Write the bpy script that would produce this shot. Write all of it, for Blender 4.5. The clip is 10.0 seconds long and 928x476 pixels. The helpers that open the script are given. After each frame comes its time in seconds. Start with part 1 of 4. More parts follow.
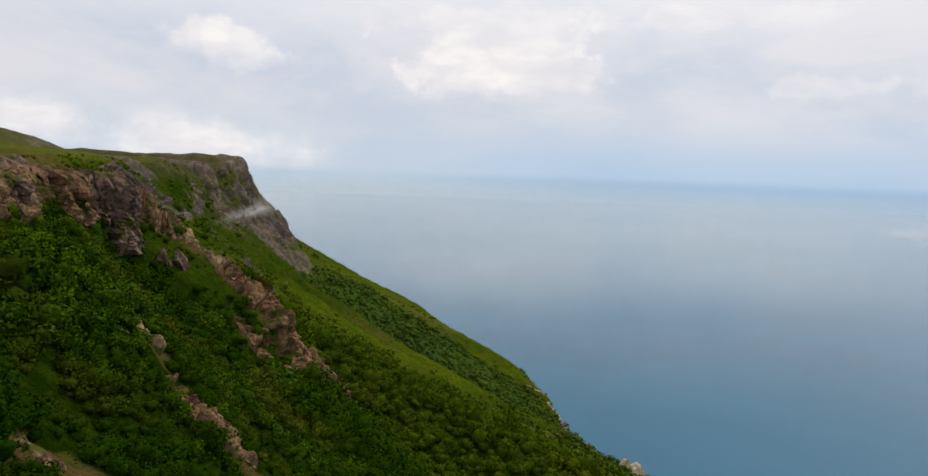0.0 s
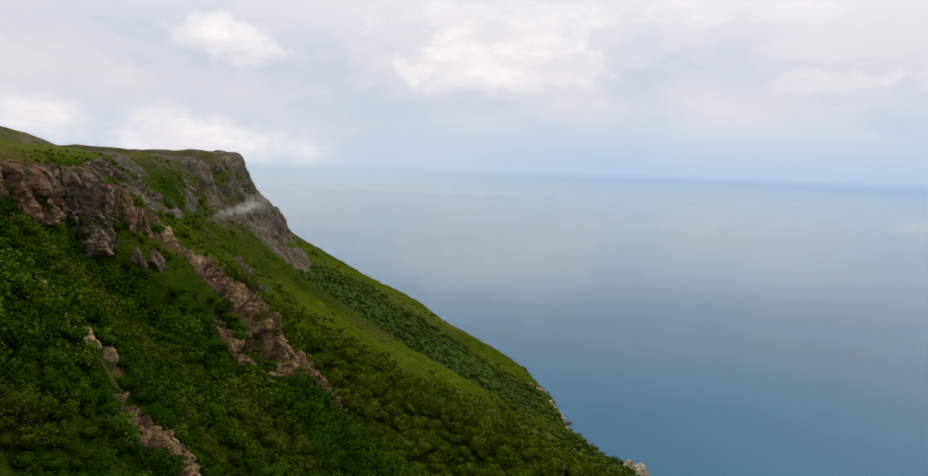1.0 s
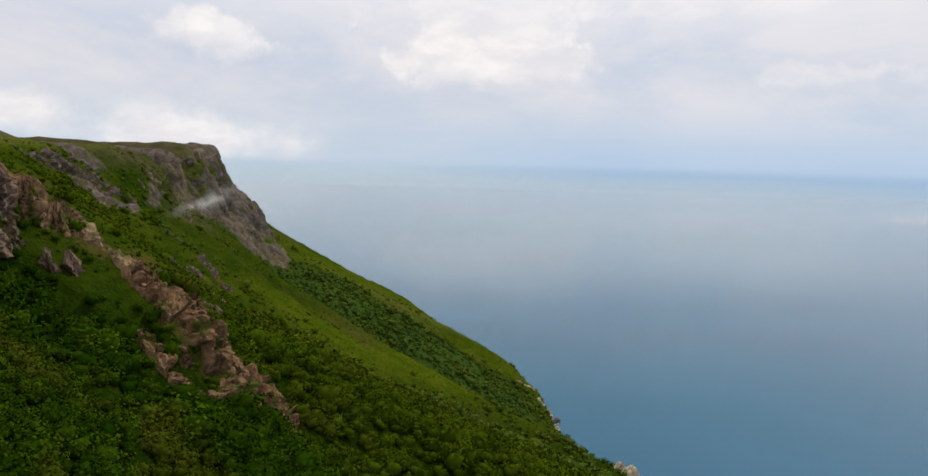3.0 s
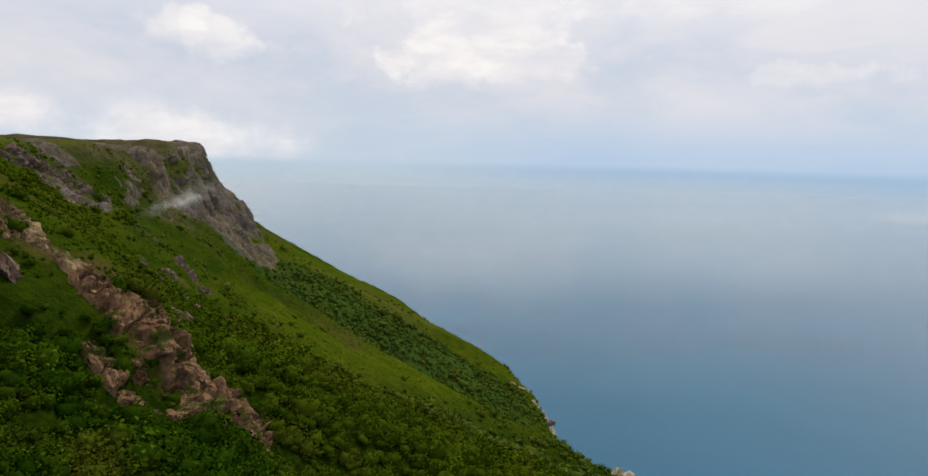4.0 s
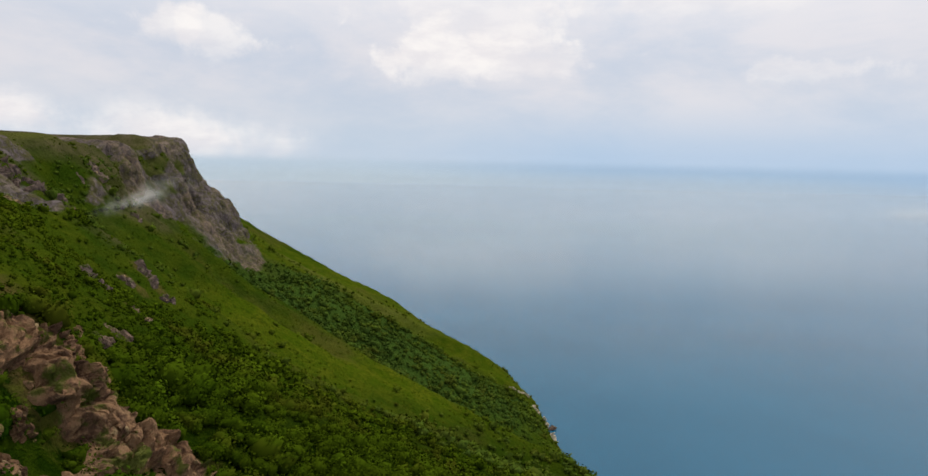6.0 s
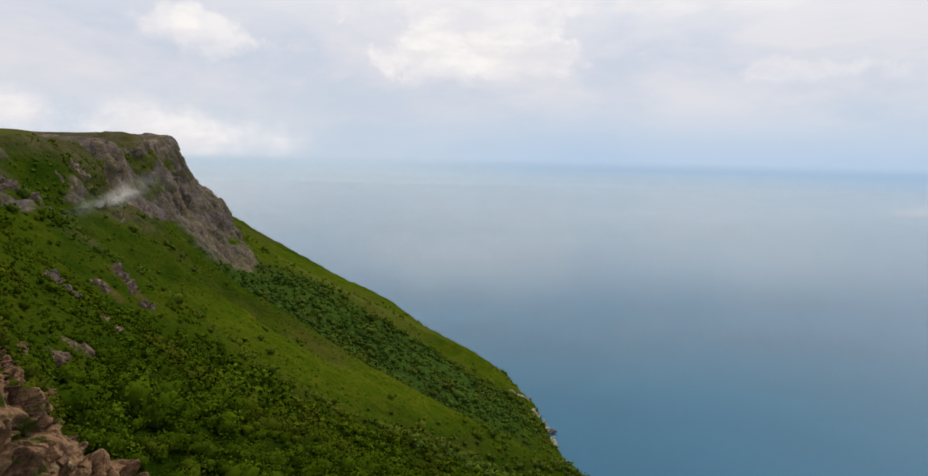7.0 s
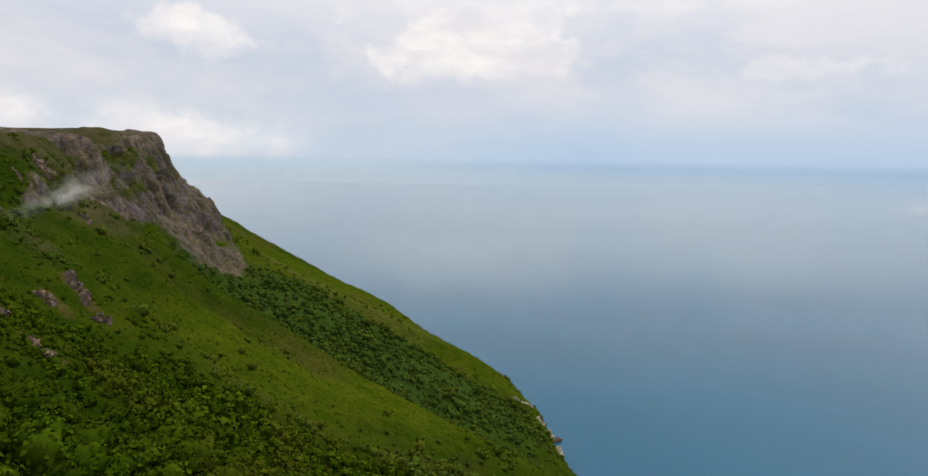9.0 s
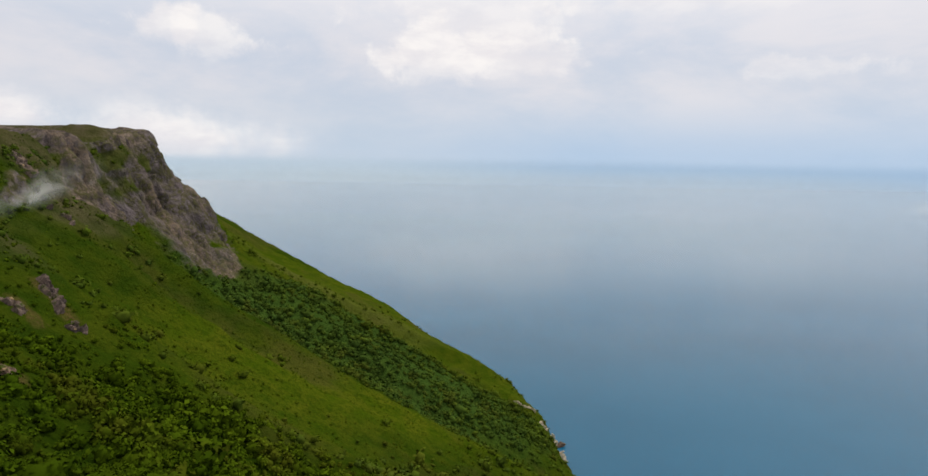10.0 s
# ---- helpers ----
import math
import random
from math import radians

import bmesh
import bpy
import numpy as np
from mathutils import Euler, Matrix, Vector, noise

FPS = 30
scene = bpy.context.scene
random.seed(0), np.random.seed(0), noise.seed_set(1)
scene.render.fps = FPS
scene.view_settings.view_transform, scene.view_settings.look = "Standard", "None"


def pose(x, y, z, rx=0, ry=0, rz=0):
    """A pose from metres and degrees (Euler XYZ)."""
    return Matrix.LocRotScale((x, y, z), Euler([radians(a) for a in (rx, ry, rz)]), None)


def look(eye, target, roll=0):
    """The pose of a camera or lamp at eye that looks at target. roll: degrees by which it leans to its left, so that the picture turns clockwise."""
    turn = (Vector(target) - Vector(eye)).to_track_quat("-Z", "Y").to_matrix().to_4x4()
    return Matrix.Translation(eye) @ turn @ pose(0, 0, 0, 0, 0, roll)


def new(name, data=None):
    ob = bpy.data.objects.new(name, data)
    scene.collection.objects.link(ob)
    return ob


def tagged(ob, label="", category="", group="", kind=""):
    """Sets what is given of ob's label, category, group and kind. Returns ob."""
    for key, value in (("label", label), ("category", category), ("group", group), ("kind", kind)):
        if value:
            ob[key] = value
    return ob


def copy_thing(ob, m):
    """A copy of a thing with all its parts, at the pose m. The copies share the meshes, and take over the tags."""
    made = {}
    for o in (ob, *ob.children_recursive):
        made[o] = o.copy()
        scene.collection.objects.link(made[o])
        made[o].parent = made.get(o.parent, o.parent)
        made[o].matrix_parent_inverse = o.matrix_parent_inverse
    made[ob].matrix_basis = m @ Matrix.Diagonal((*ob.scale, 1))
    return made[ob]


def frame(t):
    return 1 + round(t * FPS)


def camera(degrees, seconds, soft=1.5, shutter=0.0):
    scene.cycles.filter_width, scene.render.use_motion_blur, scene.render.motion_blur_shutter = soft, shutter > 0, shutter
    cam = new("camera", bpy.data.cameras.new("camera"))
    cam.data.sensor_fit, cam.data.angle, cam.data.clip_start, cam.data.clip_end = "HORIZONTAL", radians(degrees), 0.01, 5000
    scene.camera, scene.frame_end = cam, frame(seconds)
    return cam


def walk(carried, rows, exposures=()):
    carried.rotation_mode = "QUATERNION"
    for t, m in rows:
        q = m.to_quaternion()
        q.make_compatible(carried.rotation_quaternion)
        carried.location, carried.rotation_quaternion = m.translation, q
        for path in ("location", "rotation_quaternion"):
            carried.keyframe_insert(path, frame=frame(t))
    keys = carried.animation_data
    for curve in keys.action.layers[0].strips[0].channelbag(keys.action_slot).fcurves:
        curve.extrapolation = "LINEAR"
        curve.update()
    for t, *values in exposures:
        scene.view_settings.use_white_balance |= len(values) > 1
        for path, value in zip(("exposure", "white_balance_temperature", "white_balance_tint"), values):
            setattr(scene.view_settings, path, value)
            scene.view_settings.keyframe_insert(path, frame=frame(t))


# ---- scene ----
from mathutils.bvhtree import BVHTree

cam = camera(75.0, 10.0, soft=1.5)
walk(cam, [
    (0.0, pose(0.00, 0.00, 195.00, 83.97, -2.12, 0.22)),
    (0.5, pose(0.48, 2.97, 194.80, 83.83, -2.01, 0.34)),
    (1.0, pose(1.06, 6.10, 194.66, 83.60, -1.90, 0.40)),
    (1.5, pose(1.89, 8.77, 194.55, 83.37, -1.81, 0.18)),
    (2.0, pose(2.58, 11.69, 194.33, 83.18, -1.73, -0.09)),
    (2.5, pose(3.13, 14.80, 194.05, 83.09, -1.70, -0.32)),
    (4.0, pose(4.46, 26.68, 192.79, 83.00, -1.60, -1.28)),
    (4.5, pose(4.69, 30.94, 192.40, 82.97, -1.55, -1.26)),
    (5.0, pose(5.06, 35.18, 192.10, 82.93, -1.52, -1.34)),
    (5.5, pose(5.26, 39.82, 191.64, 82.87, -1.40, -1.47)),
    (7.0, pose(5.71, 53.06, 190.62, 82.75, -1.31, -1.76)),
    (7.5, pose(5.81, 57.38, 190.22, 82.75, -1.24, -1.83)),
    (8.0, pose(5.84, 61.77, 189.80, 82.73, -1.21, -1.84)),
    (8.5, pose(5.82, 66.27, 189.31, 82.72, -1.09, -1.83)),
    (9.0, pose(5.63, 70.85, 188.82, 82.72, -1.03, -1.84)),
    (9.5, pose(5.62, 75.04, 188.52, 82.72, -1.01, -1.83)),
    (10.0, pose(5.34, 79.53, 188.13, 82.71, -1.02, -1.83)),
])

# ---- light ----
SUN_ELEVATION, SUN_AZIMUTH = radians(52), radians(35)   # azimuth from +y towards +x


def maths(tree, op, a, b=None, clamp=False):
    n = tree.nodes.new("ShaderNodeMath")
    n.operation, n.use_clamp = op, clamp
    for i, v in enumerate((a, b)):
        if v is None:
            continue
        if isinstance(v, (int, float)):
            n.inputs[i].default_value = v
        else:
            tree.links.new(v, n.inputs[i])
    return n.outputs[0]


def mixed(tree, fac, a, b, mode="MIX"):
    n = tree.nodes.new("ShaderNodeMix")
    n.data_type, n.blend_type, n.clamp_factor = "RGBA", mode, True
    for i, v in ((0, fac), (6, a), (7, b)):
        if isinstance(v, (int, float)):
            n.inputs[i].default_value = v
        elif isinstance(v, tuple):
            n.inputs[i].default_value = (*v, 1) if len(v) == 3 else v
        else:
            tree.links.new(v, n.inputs[i])
    return n.outputs[2]


def noisy(tree, vector, scale, detail=4.0, rough=0.55, distort=0.0):
    n = tree.nodes.new("ShaderNodeTexNoise")
    n.inputs["Scale"].default_value, n.inputs["Detail"].default_value = scale, detail
    n.inputs["Roughness"].default_value, n.inputs["Distortion"].default_value = rough, distort
    if vector is not None:
        tree.links.new(vector, n.inputs["Vector"])
    return n.outputs["Fac"]


def ramp(tree, fac, lo, hi):
    n = tree.nodes.new("ShaderNodeMapRange")
    n.interpolation_type = "SMOOTHSTEP"
    n.inputs[1].default_value, n.inputs[2].default_value = lo, hi
    tree.links.new(fac, n.inputs[0])
    return n.outputs[0]


def make_world():
    world = bpy.data.worlds.new("sky")
    scene.world = world
    world.use_nodes = True
    t = world.node_tree
    t.nodes.clear()
    sky = t.nodes.new("ShaderNodeTexSky")
    sky.sky_type, sky.sun_disc = "NISHITA", False
    sky.sun_elevation, sky.sun_rotation = SUN_ELEVATION, SUN_AZIMUTH
    sky.air_density, sky.dust_density, sky.ozone_density = 1.0, 2.5, 1.0
    co = t.nodes.new("ShaderNodeTexCoord").outputs["Generated"]
    sep = t.nodes.new("ShaderNodeSeparateXYZ")
    t.links.new(co, sep.inputs[0])
    zz = sep.outputs[2]
    blue = mixed(t, 1.0, sky.outputs[0], (0.055, 0.055, 0.055), "MULTIPLY")
    # broken cloud sheet, flattened towards the horizon
    flat = t.nodes.new("ShaderNodeVectorMath")
    flat.operation = "MULTIPLY"
    flat.inputs[1].default_value = (1.0, 1.0, 2.6)
    t.links.new(co, flat.inputs[0])
    sheet = noisy(t, flat.outputs[0], 3.2, 7.0, 0.58, 0.3)
    fine = noisy(t, flat.outputs[0], 11.0, 6.0, 0.6, 0.2)
    cover = ramp(t, maths(t, "ADD", sheet, maths(t, "MULTIPLY", fine, 0.25)), 0.42, 0.80)
    grey = mixed(t, cover, (0.635, 0.70, 0.82), (0.84, 0.822, 0.868))
    col = mixed(t, 0.86, blue, grey)
    # high veil that brightens overhead, hazy band at the horizon, distant water below it
    col = mixed(t, maths(t, "MULTIPLY", ramp(t, zz, 0.15, 0.36), 0.85), col, (0.95, 0.935, 0.95))
    low = ramp(t, zz, 0.13, 0.0)
    west = ramp(t, sep.outputs[0], 0.3, -0.2)
    col = mixed(t, maths(t, "MULTIPLY", low, 0.8), col, mixed(t, west, (0.425, 0.590, 0.790), (0.520, 0.630, 0.755)))
    # heaped clouds: centre (direction), size across and up
    heaps = [((-0.385, 0.92, 0.024), 0.18, 0.048, 0.85), ((-0.449, 0.892, 0.055), 0.07, 0.035, 0.5), ((-0.582, 0.812, 0.052), 0.06, 0.035, 0.95),
             ((-0.03, 0.988, 0.165), 0.12, 0.055, 0.8), ((-0.100, 0.983, 0.156), 0.055, 0.045, 0.8), ((0.104, 0.977, 0.186), 0.10, 0.035, 0.45), ((0.14, 0.975, 0.155), 0.13, 0.045, 0.5), ((0.04, 0.97, 0.222), 0.17, 0.05, 0.4),
             ((-0.330, 0.926, 0.170), 0.06, 0.045, 0.65), ((-0.415, 0.892, 0.182), 0.06, 0.032, 0.7), ((0.52, 0.844, 0.137), 0.08, 0.022, 0.45),
             ((0.352, 0.908, 0.235), 0.26, 0.022, 0.4)]
    puff = noisy(t, co, 14.0, 7.0, 0.58, 0.15)
    for (cx, cy, cz), wide, high, bright in heaps:
        v = Vector((cx, cy, cz)).normalized()
        off = t.nodes.new("ShaderNodeVectorMath")
        off.operation = "SUBTRACT"
        off.inputs[1].default_value = v
        t.links.new(co, off.inputs[0])
        size = t.nodes.new("ShaderNodeVectorMath")
        size.operation = "MULTIPLY"
        size.inputs[1].default_value = (1 / wide, 1 / wide, 1 / high)
        t.links.new(off.outputs[0], size.inputs[0])
        length = t.nodes.new("ShaderNodeVectorMath")
        length.operation = "LENGTH"
        t.links.new(size.outputs[0], length.inputs[0])
        body = maths(t, "ADD", maths(t, "SUBTRACT", 1.0, length.outputs["Value"]), maths(t, "MULTIPLY", maths(t, "SUBTRACT", puff, 0.5), 1.5 if cz < 0.08 else 3.0))
        parts = t.nodes.new("ShaderNodeSeparateXYZ")
        t.links.new(size.outputs[0], parts.inputs[0])
        f = maths(t, "MULTIPLY", ramp(t, body, -0.2 if cz < 0.08 else -0.05, 0.75 if cz < 0.08 else 0.45), ramp(t, parts.outputs[2], -1.3, 0.1))
        white = mixed(t, ramp(t, fine, 0.35, 0.65), (0.84, 0.81, 0.83), (0.99, 0.95, 0.925))
        col = mixed(t, maths(t, "MULTIPLY", f, bright), col, white)
    col = mixed(t, ramp(t, zz, 0.006, -0.010), col, mixed(t, west, (0.350, 0.505, 0.700), (0.500, 0.610, 0.720)))
    col = mixed(t, ramp(t, zz, -0.010, -0.038), col, mixed(t, west, (0.385, 0.500, 0.640), (0.480, 0.575, 0.655)))
    bg = t.nodes.new("ShaderNodeBackground")
    t.links.new(col, bg.inputs[0])
    out = t.nodes.new("ShaderNodeOutputWorld")
    t.links.new(bg.outputs[0], out.inputs[0])


make_world()
lamp = bpy.data.lights.new("sun", "SUN")
lamp.energy, lamp.angle, lamp.color = 2.6, radians(10), (1.0, 0.95, 0.86)
sun_way = Vector((math.sin(SUN_AZIMUTH) * math.cos(SUN_ELEVATION), math.cos(SUN_AZIMUTH) * math.cos(SUN_ELEVATION), math.sin(SUN_ELEVATION)))
new("sun", lamp).matrix_world = look(sun_way * 900, (0, 0, 0))
scene.view_settings.exposure = 0.0


# ---- materials ----
def material(name, rough=0.95, specular=0.0):
    m = bpy.data.materials.new(name)
    m.use_nodes = True
    t = m.node_tree
    b = t.nodes["Principled BSDF"]
    b.inputs["Roughness"].default_value = rough
    b.inputs["Specular IOR Level"].default_value = specular
    return m, t, b


def place(t):
    return t.nodes.new("ShaderNodeNewGeometry").outputs["Position"]


def bumped(t, b, height, strength, distance):
    n = t.nodes.new("ShaderNodeBump")
    n.inputs["Strength"].default_value, n.inputs["Distance"].default_value = strength, distance
    t.links.new(height, n.inputs["Height"])
    t.links.new(n.outputs[0], b.inputs["Normal"])


def attribute(t, name):
    n = t.nodes.new("ShaderNodeAttribute")
    n.attribute_name = name
    return n.outputs["Fac"]


def rock_colour(t, at, tones):
    big = noisy(t, at, 0.09, 5, 0.6)
    mid = noisy(t, at, 0.5, 6, 0.65, 0.6)
    small = noisy(t, at, 2.2, 5, 0.7)
    c = mixed(t, ramp(t, big, 0.38, 0.62), tones[0], tones[1])
    c = mixed(t, ramp(t, mid, 0.44, 0.62), c, tones[2])
    c = mixed(t, maths(t, "MULTIPLY", ramp(t, small, 0.54, 0.72), 0.6), c, tones[3])
    return c, mid, small


BROWN = ((0.196, 0.112, 0.062), (0.232, 0.145, 0.080), (0.080, 0.046, 0.030), (0.27, 0.19, 0.100))
UMBER = ((0.146, 0.098, 0.074), (0.182, 0.126, 0.090), (0.072, 0.049, 0.041), (0.26, 0.19, 0.125))
RUST = ((0.180, 0.104, 0.058), (0.225, 0.142, 0.080), (0.110, 0.064, 0.042), (0.34, 0.24, 0.140))
TAN = ((0.235, 0.165, 0.088), (0.295, 0.212, 0.112), (0.130, 0.086, 0.052), (0.43, 0.335, 0.19))
GREY = ((0.130, 0.094, 0.080), (0.160, 0.118, 0.090), (0.072, 0.055, 0.050), (0.22, 0.17, 0.12))


def make_ground():
    m, t, b = material("hillside")
    at = place(t)
    large = noisy(t, at, 0.02, 4, 0.55)
    mid = noisy(t, at, 0.12, 5, 0.6)
    small = noisy(t, at, 1.3, 5, 0.7)
    tuft = noisy(t, at, 0.6, 5, 0.7, 0.5)
    green = mixed(t, ramp(t, mid, 0.35, 0.65), (0.024, 0.046, 0.003), (0.042, 0.061, 0.004))
    meadow = mixed(t, ramp(t, mid, 0.3, 0.7), (0.050, 0.080, 0.003), (0.084, 0.099, 0.006))
    meadow = mixed(t, maths(t, "MULTIPLY", ramp(t, tuft, 0.46, 0.62), 0.6), meadow, (0.024, 0.050, 0.002))
    green = mixed(t, attribute(t, "meadow"), green, meadow)
    green = mixed(t, maths(t, "MULTIPLY", ramp(t, large, 0.5, 0.66), 0.55), green, (0.066, 0.058, 0.014))
    green = mixed(t, maths(t, "MULTIPLY", ramp(t, small, 0.5, 0.7), 0.5), green, (0.014, 0.032, 0.002))
    # ground under closed scrub painted dark green for the shade in its gaps
    green = mixed(t, attribute(t, "scrub_shade"), green, mixed(t, ramp(t, tuft, 0.42, 0.62), (0.009, 0.022, 0.001), (0.023, 0.041, 0.002)))
    # dark belt of scrub ground, paled by haze put into its colour
    green = mixed(t, attribute(t, "belt"), green, mixed(t, ramp(t, tuft, 0.4, 0.6), (0.030, 0.060, 0.009), (0.046, 0.082, 0.013)))
    straw = mixed(t, ramp(t, mid, 0.35, 0.65), (0.125, 0.120, 0.030), (0.085, 0.098, 0.018))
    green = mixed(t, attribute(t, "dry"), green, straw)
    green = mixed(t, maths(t, "MULTIPLY", attribute(t, "heath"), 0.9), green, mixed(t, ramp(t, mid, 0.35, 0.65), (0.056, 0.056, 0.020), (0.092, 0.078, 0.040)))
    earth = mixed(t, ramp(t, tuft, 0.42, 0.58), (0.128, 0.078, 0.034), (0.070, 0.066, 0.014))
    soil = maths(t, "ADD", attribute(t, "soil"), maths(t, "MULTIPLY", maths(t, "SUBTRACT", tuft, 0.5), 2.4))
    green = mixed(t, maths(t, "MULTIPLY", ramp(t, soil, 0.3, 0.9), 0.72), green, earth)
    rock, r1, r2 = rock_colour(t, at, BROWN)
    tall = t.nodes.new("ShaderNodeVectorMath")
    tall.operation = "MULTIPLY"
    tall.inputs[1].default_value = (1.0, 1.0, 0.22)
    t.links.new(at, tall.inputs[0])
    streak = noisy(t, tall.outputs[0], 0.32, 6, 0.65, 0.4)
    grey = mixed(t, ramp(t, large, 0.44, 0.60), (0.150, 0.124, 0.128), (0.186, 0.138, 0.100))
    grey = mixed(t, ramp(t, r1, 0.42, 0.64), grey, (0.100, 0.082, 0.080))
    grey = mixed(t, maths(t, "MULTIPLY", ramp(t, streak, 0.48, 0.60), 0.85), grey, (0.052, 0.043, 0.042))
    pale = noisy(t, tall.outputs[0], 0.11, 5, 0.6, 0.3)
    far = mixed(t, maths(t, "MULTIPLY", ramp(t, pale, 0.54, 0.66), 0.6), grey, (0.235, 0.185, 0.140))
    far = mixed(t, maths(t, "MULTIPLY", ramp(t, tuft, 0.40, 0.58), ramp(t, mid, 0.36, 0.56)), far, (0.084, 0.078, 0.034))
    rock = mixed(t, attribute(t, "grey"), rock, far)
    edge = maths(t, "ADD", attribute(t, "rock"), maths(t, "MULTIPLY", maths(t, "SUBTRACT", mid, 0.5), 0.9))
    c = mixed(t, ramp(t, edge, 0.30, 0.66), green, rock)
    t.links.new(c, b.inputs["Base Color"])
    bumped(t, b, maths(t, "ADD", maths(t, "ADD", small, maths(t, "MULTIPLY", tuft, 2.0)), maths(t, "MULTIPLY", mid, 3.0)), 0.9, 0.8)
    return m


def make_rock(name, tones):
    m, t, b = material(name)
    at = place(t)
    c, mid, small = rock_colour(t, at, tones)
    moss = noisy(t, at, 0.3, 5, 0.65)
    c = mixed(t, maths(t, "MULTIPLY", ramp(t, moss, 0.52, 0.62), 0.85), c, (0.045, 0.066, 0.008))
    t.links.new(c, b.inputs["Base Color"])
    bumped(t, b, maths(t, "ADD", small, maths(t, "MULTIPLY", mid, 2.0)), 0.8, 0.35)
    return m


def make_pale_rock():
    m, t, b = material("pale_rock")
    at = place(t)
    a = noisy(t, at, 0.4, 6, 0.65)
    c = mixed(t, ramp(t, a, 0.38, 0.62), (0.38, 0.31, 0.21), (0.66, 0.57, 0.42))
    t.links.new(c, b.inputs["Base Color"])
    bumped(t, b, a, 0.8, 0.6)
    return m


def make_leaf(name, dark, light, grass, dry):
    m, t, b = material(name, 0.95, 0.0)
    at = place(t)
    patch = noisy(t, at, 0.06, 4, 0.6)
    broad = noisy(t, at, 0.025, 3, 0.5)
    isle = t.nodes.new("ShaderNodeNewGeometry").outputs["Random Per Island"]
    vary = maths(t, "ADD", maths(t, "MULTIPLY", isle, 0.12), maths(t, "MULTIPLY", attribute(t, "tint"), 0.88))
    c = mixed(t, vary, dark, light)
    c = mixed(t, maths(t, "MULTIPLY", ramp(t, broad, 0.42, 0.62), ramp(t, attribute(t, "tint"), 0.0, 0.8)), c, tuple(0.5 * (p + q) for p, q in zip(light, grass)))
    g = mixed(t, vary, tuple(0.55 * v for v in grass), grass)
    c = mixed(t, attribute(t, "grass"), c, g)
    c = mixed(t, maths(t, "MULTIPLY", ramp(t, patch, 0.51, 0.66), 0.5), c, dry)
    t.links.new(c, b.inputs["Base Color"])
    return m


def make_bark():
    m, t, b = material("bark")
    a = noisy(t, place(t), 6.0, 5, 0.6)
    t.links.new(mixed(t, a, (0.05, 0.035, 0.022), (0.13, 0.10, 0.07)), b.inputs["Base Color"])
    return m


def make_water():
    m, t, b = material("sea", 0.11, 0.5)
    b.inputs["IOR"].default_value = 1.33
    at = place(t)
    swell = noisy(t, at, 0.006, 5, 0.6)
    c = mixed(t, ramp(t, swell, 0.35, 0.65), (0.006, 0.080, 0.149), (0.008, 0.089, 0.164))
    ripple = noisy(t, at, 2.5, 2, 0.6)
    c = mixed(t, 1.0, c, mixed(t, ramp(t, ripple, 0.30, 0.70), (0.35, 0.35, 0.35), (1.65, 1.65, 1.65)), "MULTIPLY")
    t.links.new(c, b.inputs["Base Color"])
    return m


GROUND, PALE, BARK, SEA = make_ground(), make_pale_rock(), make_bark(), make_water()
ROCK, CRAG = make_rock("brown_rock", BROWN), make_rock("grey_rock", GREY)
REDDISH = make_rock("rusty_rock", RUST)
DARK, SCAR = make_rock("umber_rock", UMBER), make_rock("tan_rock", TAN)
LEAF = make_leaf("shrub_leaf", (0.007, 0.022, 0.001), (0.040, 0.080, 0.003), (0.078, 0.112, 0.005), (0.066, 0.064, 0.007))
# same scrub paled and cooled: haze over the far slope put into the colour
LEAF_HAZED = make_leaf("hazed_shrub_leaf", (0.034, 0.064, 0.012), (0.054, 0.092, 0.014), (0.084, 0.118, 0.009), (0.068, 0.070, 0.008))


# ---- noise on arrays ----
def lattice(i, j, k, seed):
    n = (i * 374761393 + j * 668265263 + k * 1274126177 + seed * 362437) & 0xFFFFFFFF
    n = ((n ^ (n >> 13)) * 1274126177) & 0xFFFFFFFF
    return ((n ^ (n >> 16)) & 0xFFFFFF) / 16777215.0


def value_noise(p, seed=0):
    q = np.floor(p).astype(np.int64)
    f = p - q
    f = f * f * f * (f * (f * 6 - 15) + 10)
    total = 0
    for a in (0, 1):
        for b in (0, 1):
            for c in (0, 1):
                w = (f[..., 0] if a else 1 - f[..., 0]) * (f[..., 1] if b else 1 - f[..., 1]) * (f[..., 2] if c else 1 - f[..., 2])
                total = total + w * lattice(q[..., 0] + a, q[..., 1] + b, q[..., 2] + c, seed)
    return total * 2 - 1


def fbm(p, octaves=4, seed=0, gain=0.5):
    total, amount = 0, 1.0
    for o in range(octaves):
        total = total + amount * value_noise(p * 2.0 ** o + 17.3 * o, seed + o)
        amount *= gain
    return total


def blocks(p, seed=0):
    """Cell noise: distance to the nearest cell point, that cell's random value, distance to its border."""
    q = np.floor(p).astype(np.int64)
    best = np.full(p.shape[:-1], 9.0)
    second = np.full(p.shape[:-1], 9.0)
    own = np.zeros(p.shape[:-1])
    for a in (-1, 0, 1):
        for b in (-1, 0, 1):
            for c in (-1, 0, 1):
                i, j, k = q[..., 0] + a, q[..., 1] + b, q[..., 2] + c
                d = np.sqrt((i + lattice(i, j, k, seed) - p[..., 0]) ** 2 + (j + lattice(i, j, k, seed + 1) - p[..., 1]) ** 2
                            + (k + lattice(i, j, k, seed + 2) - p[..., 2]) ** 2)
                near = d < best
                second = np.where(near, best, np.minimum(second, d))
                best = np.where(near, d, best)
                own = np.where(near, lattice(i, j, k, seed + 3), own)
    return best, own, second - best


